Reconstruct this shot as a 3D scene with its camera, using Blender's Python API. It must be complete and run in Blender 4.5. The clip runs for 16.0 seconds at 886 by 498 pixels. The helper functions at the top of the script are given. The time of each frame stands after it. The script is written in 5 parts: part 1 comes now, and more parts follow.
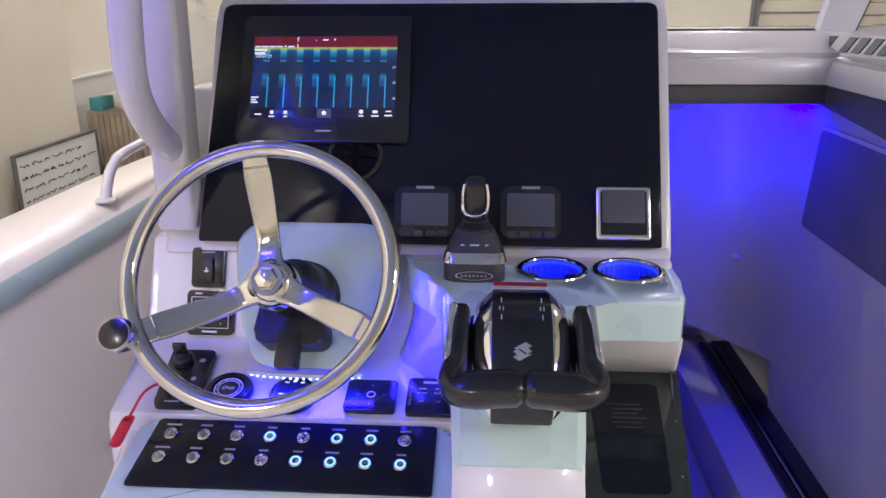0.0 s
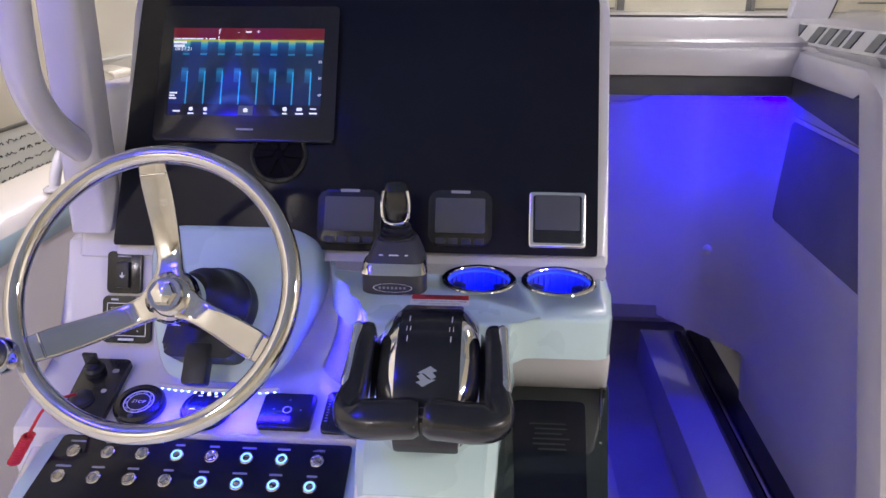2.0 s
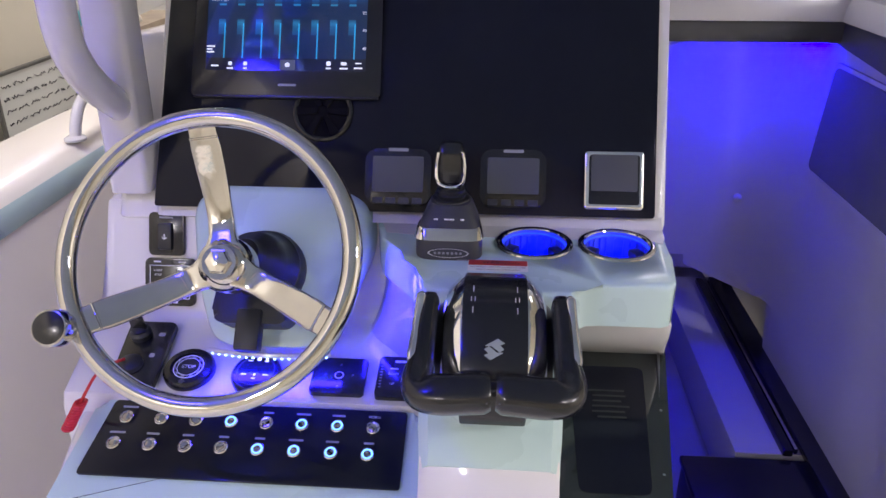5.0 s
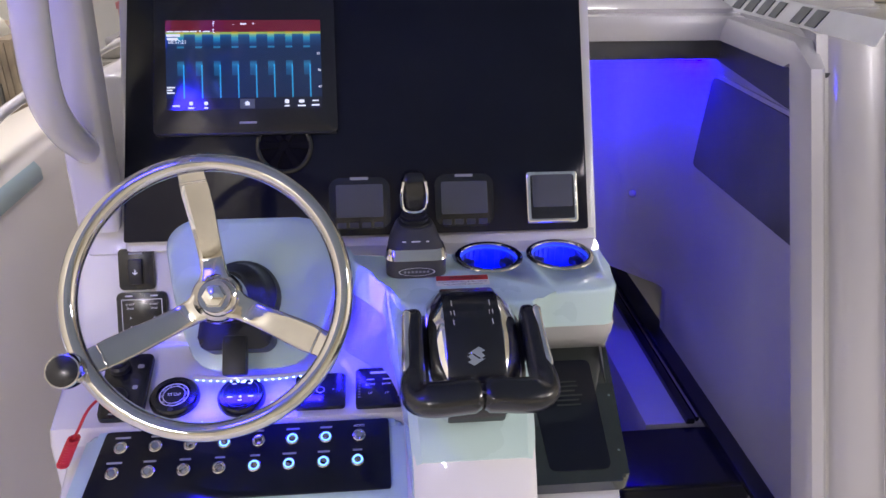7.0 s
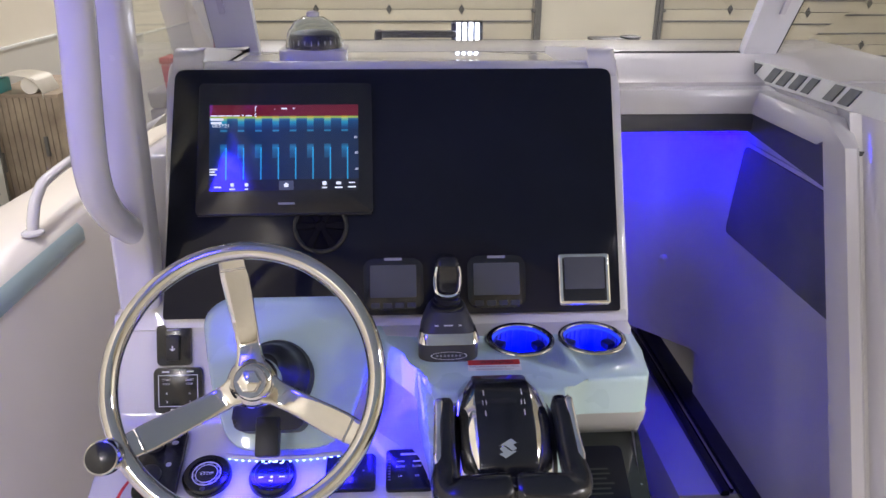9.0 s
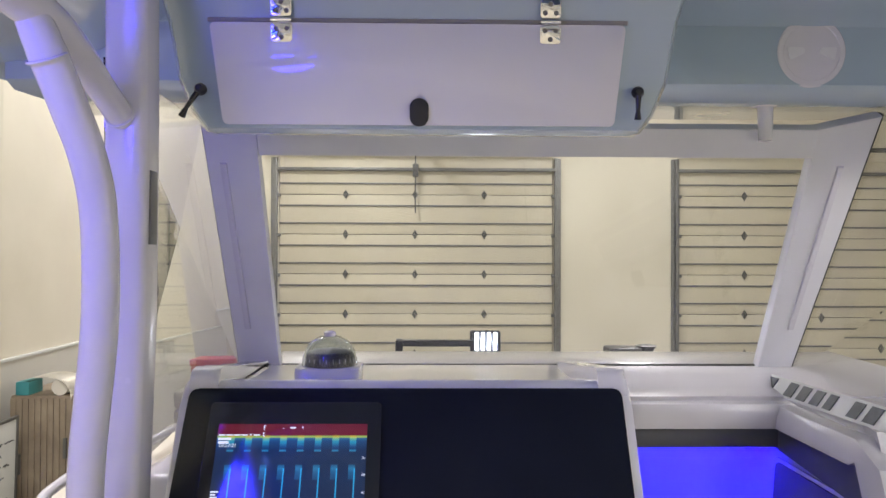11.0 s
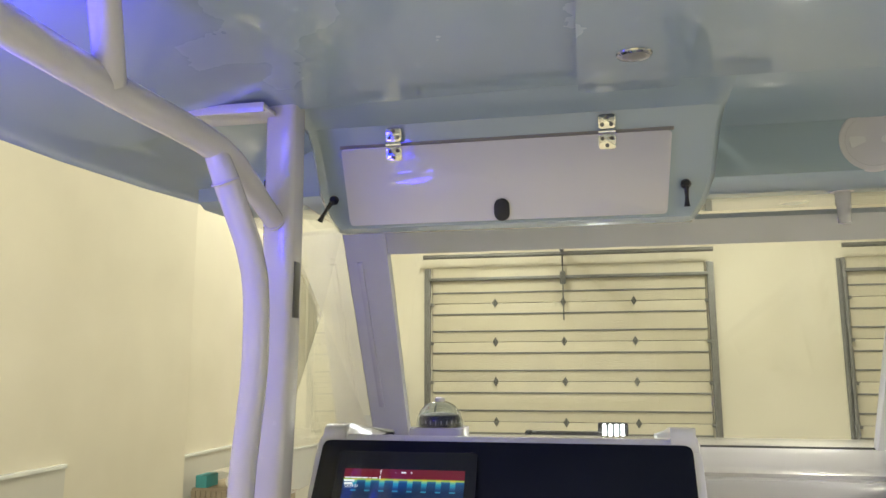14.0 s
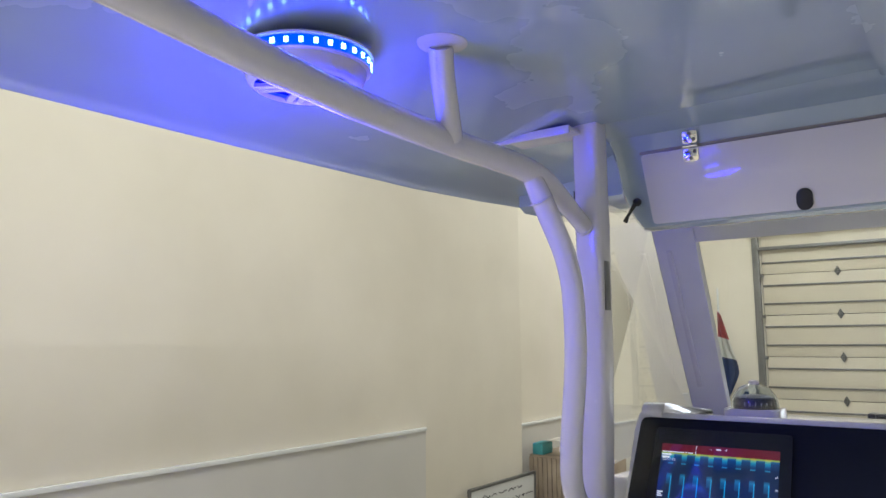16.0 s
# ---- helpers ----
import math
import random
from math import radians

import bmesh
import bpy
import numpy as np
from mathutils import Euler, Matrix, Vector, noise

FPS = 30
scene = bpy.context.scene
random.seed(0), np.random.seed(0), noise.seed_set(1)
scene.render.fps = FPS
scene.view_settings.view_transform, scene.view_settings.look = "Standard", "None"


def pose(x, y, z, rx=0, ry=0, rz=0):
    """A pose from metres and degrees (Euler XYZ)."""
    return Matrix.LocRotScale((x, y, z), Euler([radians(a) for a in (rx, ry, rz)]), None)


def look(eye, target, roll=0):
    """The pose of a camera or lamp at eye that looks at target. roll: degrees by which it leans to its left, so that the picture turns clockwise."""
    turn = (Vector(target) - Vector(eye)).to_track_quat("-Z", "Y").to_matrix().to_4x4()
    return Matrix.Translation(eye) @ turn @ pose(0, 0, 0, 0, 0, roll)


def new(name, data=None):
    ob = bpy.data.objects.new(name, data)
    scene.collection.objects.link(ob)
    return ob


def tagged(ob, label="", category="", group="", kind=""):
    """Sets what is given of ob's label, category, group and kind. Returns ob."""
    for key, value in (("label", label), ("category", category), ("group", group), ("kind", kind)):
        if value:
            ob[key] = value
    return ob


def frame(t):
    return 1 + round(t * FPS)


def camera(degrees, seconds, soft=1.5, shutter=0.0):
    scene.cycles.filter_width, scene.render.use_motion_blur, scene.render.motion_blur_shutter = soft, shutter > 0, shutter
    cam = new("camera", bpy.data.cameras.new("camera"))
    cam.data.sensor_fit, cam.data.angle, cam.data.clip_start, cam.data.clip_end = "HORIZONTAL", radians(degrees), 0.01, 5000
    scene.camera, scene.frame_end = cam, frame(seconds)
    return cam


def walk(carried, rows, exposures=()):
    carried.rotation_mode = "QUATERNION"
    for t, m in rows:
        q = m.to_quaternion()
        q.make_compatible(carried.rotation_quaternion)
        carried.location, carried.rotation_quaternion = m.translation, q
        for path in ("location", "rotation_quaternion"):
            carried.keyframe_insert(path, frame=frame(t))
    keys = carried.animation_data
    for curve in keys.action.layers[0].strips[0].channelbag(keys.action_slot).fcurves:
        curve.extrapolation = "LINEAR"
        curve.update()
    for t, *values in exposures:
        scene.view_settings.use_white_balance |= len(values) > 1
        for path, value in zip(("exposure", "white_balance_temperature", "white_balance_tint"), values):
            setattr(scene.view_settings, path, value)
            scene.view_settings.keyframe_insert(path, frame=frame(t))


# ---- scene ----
cam = camera(61.9, 16.0)
PATH = [
    (0, (0.07, 0.025, 1.467), (-0.057, 1.914, 0.823), -0.3),
    (0.5, (0.09, 0.052, 1.468), (0.021, 1.934, 0.796), -0.1),
    (1, (0.115, 0.063, 1.479), (0.07, 1.942, 0.793), 0.1),
    (1.5, (0.151, 0.081, 1.484), (0.09, 1.956, 0.79), 0.3),
    (2, (0.18, 0.105, 1.495), (0.057, 1.971, 0.787), 0.1),
    (2.5, (0.21, 0.135, 1.501), (0.05, 1.99, 0.77), -0.1),
    (3, (0.247, 0.167, 1.509), (0.087, 2.008, 0.743), -0.2),
    (3.5, (0.249, 0.197, 1.501), (0.111, 2.027, 0.707), -0.3),
    (4, (0.205, 0.198, 1.497), (0.082, 2.015, 0.671), -0.1),
    (4.5, (0.156, 0.179, 1.505), (0.02, 1.987, 0.661), -0.2),
    (4.7, (0.134, 0.165, 1.51), (-0.005, 1.969, 0.656), -0.1),
    (6.8, (0.0, 0.055, 1.576), (0.146, 1.849, 0.703), 0.4),
    (7, (-0.01, 0.054, 1.595), (0.164, 1.848, 0.727), 0.5),
    (7.5, (-0.027, 0.034, 1.646), (0.175, 1.828, 0.785), 0.8),
    (8, (-0.023, 0.048, 1.654), (0.155, 1.844, 0.794), 0.9),
    (8.2, (-0.021, 0.054, 1.654), (0.14, 1.855, 0.8), 0.8),
    (10.3, (-0.007, 0.084, 1.67), (0.04, 2.06, 1.366), -0.0),
    (10.5, (-0.004, 0.087, 1.675), (0.042, 2.076, 1.477), 0.1),
    (11, (0.009, 0.079, 1.689), (0.047, 2.078, 1.709), 0.2),
    (11.5, (0.028, 0.061, 1.696), (0.047, 2.052, 1.889), 0.1),
    (12, (0.085, 0.041, 1.68), (0.056, 2.018, 1.984), 0.1),
    (12.5, (0.131, 0.002, 1.663), (0.027, 1.966, 2.025), 0.1),
    (13, (0.125, -0.058, 1.652), (-0.052, 1.899, 2.029), 0.0),
    (13.5, (0.13, -0.117, 1.631), (-0.135, 1.833, 1.99), 0.1),
    (14, (0.156, -0.172, 1.606), (-0.222, 1.766, 1.927), -0.1),
    (14.5, (0.203, -0.199, 1.609), (-0.371, 1.697, 1.887), -0.1),
    (15, (0.259, -0.24, 1.614), (-0.576, 1.56, 1.869), -0.2),
    (15.5, (0.269, -0.311, 1.631), (-0.766, 1.382, 1.879), -0.4),
    (16, (0.258, -0.366, 1.633), (-0.896, 1.247, 1.887), -0.3),
]
walk(cam, [(t, look(eye, target, roll)) for t, eye, target, roll in PATH],
     [(0, -0.18, 5950, 24), (8.2, -0.17, 5950, 22), (10.5, -0.15, 5950, 18), (11.5, -0.1, 6200, 14), (12.5, -0.07, 6850, 2), (14, -0.07, 6850, 2), (14.7, -0.16, 6350, 7), (15.3, -0.33, 5850, 11), (16, -0.4, 5800, 11)])


# ---- world and lamps ----
world = bpy.data.worlds.new("world")
scene.world = world
world.use_nodes = True
world.node_tree.nodes["Background"].inputs[0].default_value = (0.9, 0.93, 1.0, 1)
world.node_tree.nodes["Background"].inputs[1].default_value = 0.02
BLUE = (0.03, 0.02, 1.0)


def area_lamp(name, eye, target, sx, sy, power, colour):
    d = bpy.data.lights.new(name, "AREA")
    d.shape, d.size, d.size_y, d.energy, d.color = "RECTANGLE", sx, sy, power, colour
    ob = new(name, d)
    ob.matrix_world = look(eye, target)
    return ob


def point_lamp(name, p, power, colour, r=0.02):
    d = bpy.data.lights.new(name, "POINT")
    d.energy, d.color, d.shadow_soft_size = power, colour, r
    ob = new(name, d)
    ob.location = p
    return ob


WARM = (1.0, 0.955, 0.86)
# unseen fixtures; those at x -1.25 and 6.8 are added to brighten the coaming
HIGH_BAYS = [(-2.1, 6.3, 60), (-1.5, 9.0, 115), (2.8, 9.0, 90), (5.5, 6.5, 20), (-1.25, 1.7, 75), (-1.9, -1.6, 70), (1.6, -2.9, 130), (-2.3, -5.2, 135), (4.5, -3.5, 160), (6.8, -1.5, 380)]
for hx, hy, hp in HIGH_BAYS:
    area_lamp("bay_lamp", (hx, hy, 4.62), (hx, hy, 0), 0.3, 1.2, hp, WARM)
area_lamp("cabin_led_lamp", (0.94, 2.31, 1.225), (0.965, 2.50, 0.75), 0.03, 0.14, 10.0, (0.010, 0.0, 1.0))
area_lamp("cabin_led_lamp", (0.70, 2.85, 0.24), (0.80, 2.75, -0.2), 0.2, 0.03, 0.5, BLUE)
area_lamp("helm_led_lamp", (-0.205, 1.006, 0.912), (-0.205, 0.995, 0.80), 0.20, 0.012, 1.3, (0.022, 0.012, 1.0))
area_lamp("helm_led_lamp", (-0.066, 1.09, 0.985), (0.05, 1.06, 0.96), 0.012, 0.12, 0.6, (0.025, 0.015, 1.0))
point_lamp("speaker_led_lamp", (-0.60, 0.45, 2.00), 17, BLUE, 0.09)
for cx in (0.167, 0.284):
    point_lamp("cup_led_lamp", (cx, 1.113, 1.045), 0.15, (0.004, 0.012, 1.0), 0.015)

# ---- materials ----


def mat(name, col, rough=0.5, metal=0.0, var=0.06, scale=8.0, bump=0.0, bscale=60.0, coat=0.0, spec=0.5, col2=None):
    m = bpy.data.materials.new(name)
    m.use_nodes = True
    nt = m.node_tree
    b = nt.nodes["Principled BSDF"]
    b.inputs["Roughness"].default_value = rough
    b.inputs["Metallic"].default_value = metal
    b.inputs["Coat Weight"].default_value = coat
    b.inputs["Coat Roughness"].default_value = 0.025
    b.inputs["Specular IOR Level"].default_value = spec
    tc = nt.nodes.new("ShaderNodeTexCoord")
    n1 = nt.nodes.new("ShaderNodeTexNoise")
    n1.inputs["Scale"].default_value, n1.inputs["Detail"].default_value = scale, 6
    nt.links.new(tc.outputs["Object"], n1.inputs["Vector"])
    ramp = nt.nodes.new("ShaderNodeValToRGB")
    dark = col2 or [c * (1 - var) for c in col]
    ramp.color_ramp.elements[0].color = (*dark, 1)
    ramp.color_ramp.elements[1].color = (*[min(1, c * (1 + var * 0.5)) for c in col], 1)
    ramp.color_ramp.elements[0].position, ramp.color_ramp.elements[1].position = 0.3, 0.7
    nt.links.new(n1.outputs["Fac"], ramp.inputs["Fac"])
    nt.links.new(ramp.outputs["Color"], b.inputs["Base Color"])
    n2 = nt.nodes.new("ShaderNodeTexNoise")
    n2.inputs["Scale"].default_value, n2.inputs["Detail"].default_value = bscale, 4
    nt.links.new(tc.outputs["Object"], n2.inputs["Vector"])
    mr = nt.nodes.new("ShaderNodeMapRange")
    mr.inputs["To Min"].default_value, mr.inputs["To Max"].default_value = max(0.01, rough * 0.8), min(1, rough * 1.2)
    nt.links.new(n1.outputs["Fac"], mr.inputs["Value"])
    nt.links.new(mr.outputs["Result"], b.inputs["Roughness"])
    if bump:
        bn = nt.nodes.new("ShaderNodeBump")
        bn.inputs["Strength"].default_value, bn.inputs["Distance"].default_value = bump, 0.002
        nt.links.new(n2.outputs["Fac"], bn.inputs["Height"])
        nt.links.new(bn.outputs["Normal"], b.inputs["Normal"])
    return m


def glow(name, col, strength):
    m = bpy.data.materials.new(name)
    m.use_nodes = True
    b = m.node_tree.nodes["Principled BSDF"]
    b.inputs["Base Color"].default_value = (*[c * 0.3 for c in col], 1)
    b.inputs["Emission Color"].default_value = (*col, 1)
    b.inputs["Emission Strength"].default_value = strength
    return m


def glassy(name, tint, rough=0.0):
    m = bpy.data.materials.new(name)
    m.use_nodes = True
    b = m.node_tree.nodes["Principled BSDF"]
    b.inputs["Base Color"].default_value = (*tint, 1)
    b.inputs["Transmission Weight"].default_value = 1.0
    b.inputs["Roughness"].default_value = rough
    b.inputs["IOR"].default_value = 1.45
    return m


WHITE = mat("white_gelcoat", (0.68, 0.67, 0.69), 0.3, 0, 0.04, 3, 0.03, 12, 0.9)
# same white as the console, greyed: the missing shade is put into the colour
DECKW = mat("shaded_white_gelcoat", (0.43, 0.42, 0.44), 0.3, 0, 0.05, 3, 0.03, 12, 0.8)
FOAM = mat("seafoam_gelcoat", (0.50, 0.66, 0.67), 0.28, 0, 0.04, 3, 0.03, 12, 0.9)
# seafoam darkened and turned bluer: shade and blue LED light in the colour
TOPFOAM = mat("shaded_seafoam_gelcoat", (0.36, 0.45, 0.53), 0.26, 0, 0.05, 2, 0.012, 5, 1.0)
LINER = mat("cabin_liner_gelcoat", (0.53, 0.52, 0.55), 0.34, 0, 0.06, 4, 0.05, 40, 0.1)
CREAM = mat("hull_liner_gelcoat", (0.86, 0.81, 0.73), 0.3, 0, 0.04, 3, 0.03, 25, 0.3)
POWDER = mat("white_powder_coat", (0.64, 0.63, 0.67), 0.25, 0, 0.04, 10, 0.05, 160, 0.6)
ALU = mat("pale_grey_painted_frame", (0.66, 0.66, 0.68), 0.4, 0, 0.05, 6, 0.06, 150)
PANEL = mat("black_acrylic_panel", (0.008, 0.0095, 0.018), 0.08, 0, 0.2, 5, 0, 60, 0.0, 0.22)
BLACK = mat("black_plastic", (0.014, 0.015, 0.018), 0.38, 0, 0.2, 15, 0.15, 350)
SATIN = mat("satin_black_plastic", (0.010, 0.011, 0.014), 0.22, 0, 0.2, 15, 0.04, 200, 0.2)
GREY = mat("dark_grey_plastic", (0.05, 0.052, 0.06), 0.4, 0, 0.1, 15, 0.1, 300)
LENS = mat("dark_display_glass", (0.085, 0.09, 0.10), 0.3, 0, 0.1, 6)
STEEL = mat("polished_stainless", (0.62, 0.61, 0.60), 0.045, 1.0, 0.05, 20, 0.02, 60)
CHROME = mat("chrome", (0.82, 0.82, 0.82), 0.05, 1.0, 0.02, 20)
BRUSH = mat("worn_cast_stainless", (0.60, 0.59, 0.58), 0.075, 1.0, 0.08, 14, 0.25, 22)
WALL = mat("cream_wall_paint", (0.72, 0.68, 0.56), 0.7, 0, 0.05, 1.2, 0.08, 40, col2=(0.66, 0.62, 0.50))
WAINS = mat("pale_wall_panel", (0.60, 0.59, 0.53), 0.35, 0, 0.04, 2, 0.05, 60)
DOORM = mat("door_panel_paint", (0.57, 0.53, 0.40), 0.45, 0, 0.08, 1.6, 0.1, 50, col2=(0.53, 0.49, 0.38))
RIB = mat("dark_door_joint", (0.10, 0.10, 0.09), 0.6, 0, 0.2, 8)
TRACK = mat("galvanised_track", (0.20, 0.20, 0.19), 0.5, 0.7, 0.2, 12)
CONCRETE = mat("sealed_concrete", (0.33, 0.32, 0.29), 0.4, 0, 0.2, 1.5, 0.2, 30)
WOOD = mat("grooved_grey_wood", (0.34, 0.28, 0.20), 0.6, 0, 0.25, 5, 0.2, 70, col2=(0.24, 0.19, 0.14))
PAPER = mat("white_paper", (0.78, 0.75, 0.66), 0.8, 0, 0.04, 8)
RED = mat("red_plastic", (0.45, 0.03, 0.03), 0.4, 0, 0.2, 10)
REDCORD = mat("red_cord", (0.55, 0.02, 0.03), 0.5, 0, 0.1, 30)
INK = mat("dark_ink", (0.03, 0.03, 0.035), 0.6)
MARK = mat("white_print", (0.75, 0.76, 0.78), 0.5)
DIMMARK = mat("grey_print", (0.30, 0.31, 0.34), 0.5)
TEAL = mat("teal_label", (0.06, 0.30, 0.32), 0.5)
BOARD = mat("whiteboard_enamel", (0.72, 0.74, 0.70), 0.25, 0, 0.03, 4)
NAVY = mat("navy_cloth", (0.03, 0.06, 0.16), 0.8, 0, 0.2, 12, 0.3, 200)
CUSHION = mat("grey_vinyl", (0.30, 0.29, 0.27), 0.5, 0, 0.1, 8, 0.2, 120)
FLOORM = mat("cabin_sole_gelcoat", (0.42, 0.42, 0.44), 0.45, 0, 0.1, 6, 0.25, 90)
SOLE = mat("white_nonskid_gelcoat", (0.56, 0.55, 0.54), 0.5, 0, 0.06, 6, 0.3, 140)
PALEBLUE = glow("pale_blue_led", (0.25, 0.5, 1.0), 14)
RINGGLOW = glow("ice_blue_ring", (0.16, 0.42, 1.0), 3.0)
TUBEGLOW = glow("tube_light", (1.0, 0.97, 0.9), 14)
DECKGLOW = glow("deck_led", (0.93, 0.97, 1.0), 45)
GLASS = glassy("clear_glass", (0.97, 0.99, 0.98))
TINTED = mat("dark_tinted_window", (0.11, 0.115, 0.115), 0.08, 0, 0.15, 4, 0, 60, 0.3)

# ---- mesh helpers ----


class B(object):
    """A bmesh with shapes added one by one, each through the matrix m."""

    def __init__(self, m=None):
        self.bm = bmesh.new()
        self.m = m or Matrix()

    def raw(self, verts, faces, m=None):
        mm = self.m @ m if m else self.m
        vs = [self.bm.verts.new(mm @ Vector(v)) for v in verts]
        fs = []
        for f in faces:
            fs.append(self.bm.faces.new([vs[k] for k in f]))
        return fs

    def box(self, c, s, bev=0.0, seg=2, m=None):
        mm = self.m @ m if m else self.m
        r = bmesh.ops.create_cube(self.bm, size=1.0, matrix=mm @ Matrix.Translation(c) @ Matrix.Diagonal((*s, 1)))
        if bev:
            es = {e for v in r["verts"] for e in v.link_edges}
            bmesh.ops.bevel(self.bm, geom=list(es), offset=bev, segments=seg, affect="EDGES", profile=0.6)
        return self

    def plate(self, pts, h, bev=0.0, seg=2, m=None, z0=0.0):
        """An outline in local xy, raised by h along local z from z0, with its top edge rounded."""
        n = len(pts)
        mm = self.m @ m if m else self.m
        lo = [self.bm.verts.new(mm @ Vector((x, y, z0))) for x, y in pts]
        hi = [self.bm.verts.new(mm @ Vector((x, y, z0 + h))) for x, y in pts]
        self.bm.faces.new(lo[::-1])
        self.bm.faces.new(hi)
        for k in range(n):
            self.bm.faces.new((lo[k], lo[(k + 1) % n], hi[(k + 1) % n], hi[k]))
        if bev:
            es = [self.bm.edges.get((hi[k], hi[(k + 1) % n])) for k in range(n)]
            bmesh.ops.bevel(self.bm, geom=es, offset=bev, segments=seg, affect="EDGES", profile=0.6)
        return self

    def loft(self, rings, caps=True, closed=True):
        """Rings of equally many points in order."""
        vs = [[self.bm.verts.new(self.m @ Vector(p)) for p in r] for r in rings]
        n = len(vs[0])
        for a, b in zip(vs, vs[1:]):
            for k in range(n if closed else n - 1):
                self.bm.faces.new((a[k], a[(k + 1) % n], b[(k + 1) % n], b[k]))
        if caps and closed:
            self.bm.faces.new(vs[0][::-1])
            self.bm.faces.new(vs[-1])
        return self

    def lathe(self, prof, seg=32, m=None, caps=True):
        """A profile of (radius, height) turned about local z."""
        mm = m or Matrix()
        rings = [[tuple(mm @ Vector((r * math.cos(a), r * math.sin(a), h))) for a in [2 * math.pi * k / seg for k in range(seg)]] for r, h in prof]
        return self.loft(rings, caps)

    def tube(self, pts, r, seg=14, caps=True, flat=1.0):
        pts = [Vector(p) for p in pts]
        up = Vector((0.31, 0.12, 0.94))
        rings = []
        rad = r if isinstance(r, (list, tuple)) else [r] * len(pts)
        prev = None
        for k, p in enumerate(pts):
            d = (pts[min(k + 1, len(pts) - 1)] - pts[max(k - 1, 0)]).normalized()
            if prev is None:
                x = d.cross(up).normalized()
            else:
                x = (prev - d * prev.dot(d)).normalized()
            prev = x
            y = d.cross(x)
            rings.append([tuple(p + x * (rad[k] * math.cos(a)) + y * (rad[k] * flat * math.sin(a))) for a in [2 * math.pi * q / seg for q in range(seg)]])
        return self.loft(rings, caps)

    def torus(self, R, r, m=None, n=48, seg=12):
        mm = m or Matrix()
        vs = []
        for k in range(n):
            a = 2 * math.pi * k / n
            vs.append([self.bm.verts.new(self.m @ mm @ Vector(((R + r * math.cos(b)) * math.cos(a), (R + r * math.cos(b)) * math.sin(a), r * math.sin(b)))) for b in [2 * math.pi * q / seg for q in range(seg)]])
        for k in range(n):
            a, b = vs[k], vs[(k + 1) % n]
            for q in range(seg):
                self.bm.faces.new((a[q], b[q], b[(q + 1) % seg], a[(q + 1) % seg]))
        return self

    def extrude_x(self, prof, x0, x1, bev=0.0, seg=2):
        """A closed (y, z) outline from x0 to x1."""
        n = len(prof)
        a = [self.bm.verts.new(self.m @ Vector((x0, y, z))) for y, z in prof]
        b = [self.bm.verts.new(self.m @ Vector((x1, y, z))) for y, z in prof]
        self.bm.faces.new(a)
        self.bm.faces.new(b[::-1])
        for k in range(n):
            self.bm.faces.new((a[k], b[k], b[(k + 1) % n], a[(k + 1) % n]))
        if bev:
            es = [self.bm.edges.get((q[k], q[(k + 1) % n])) for q in (a, b) for k in range(n)]
            bmesh.ops.bevel(self.bm, geom=es, offset=bev, segments=seg, affect="EDGES", profile=0.6)
        return self


def spline(pts, n=8):
    """A smooth line through points."""
    p = [Vector(q) for q in pts]
    p = [p[0] * 2 - p[1]] + p + [p[-1] * 2 - p[-2]]
    out = []
    for k in range(1, len(p) - 2):
        for i in range(n):
            t = i / n
            a, b, c, d = p[k - 1:k + 3]
            out.append(0.5 * (2 * b + (c - a) * t + (2 * a - 5 * b + 4 * c - d) * t * t + (3 * b - a - 3 * c + d) * t ** 3))
    out.append(p[-2])
    return out


def rrect(w, h, r, n=5, cx=0.0, cy=0.0):
    out = []
    for sx, sy, a0 in ((1, 1, 0), (-1, 1, 90), (-1, -1, 180), (1, -1, 270)):
        for k in range(n + 1):
            a = radians(a0 + 90 * k / n)
            out.append((cx + sx * (w / 2 - r) + r * math.cos(a), cy + sy * (h / 2 - r) + r * math.sin(a)))
    return out


def rpoly(pts, r, n=5):
    """A polygon (anticlockwise) with rounded corners."""
    out = []
    m = len(pts)
    for k in range(m):
        p, q, s = Vector(pts[k - 1]), Vector(pts[k]), Vector(pts[(k + 1) % m])
        a, b = (p - q).normalized(), (s - q).normalized()
        rr = min(r if not isinstance(r, (list, tuple)) else r[k], 0.45 * (p - q).length, 0.45 * (s - q).length)
        for i in range(n + 1):
            t = i / n
            v = (q + a * rr) * (1 - t) ** 2 + q * (2 * t * (1 - t)) + (q + b * rr) * t * t
            out.append((v.x, v.y))
    return out


def circle(r, n=28, cx=0.0, cy=0.0):
    return [(cx + r * math.cos(2 * math.pi * k / n), cy + r * math.sin(2 * math.pi * k / n)) for k in range(n)]


def finish(b, name, material):
    bm = b.bm if isinstance(b, B) else b
    bmesh.ops.recalc_face_normals(bm, faces=bm.faces)
    me = bpy.data.meshes.new(name)
    bm.to_mesh(me)
    bm.free()
    me.polygons.foreach_set("use_smooth", [len(p.vertices) <= 4 for p in me.polygons])
    me.set_sharp_from_angle(angle=radians(38))
    me.materials.append(material)
    return me


def part(name, b, material, parent, label=""):
    ob = new(name, finish(b, name, material))
    ob.parent = parent
    if label:
        ob["label"] = label
    return ob


def solid(name, b, material, label, category, group="", kind=""):
    return tagged(new(name, finish(b, name, material)), label, category, group, kind)


def thing(name, label, category, group="", kind="", at=(0, 0, 0)):
    ob = new(name)
    ob.empty_display_size = 0.05
    return tagged(ob, label, category, group, kind)


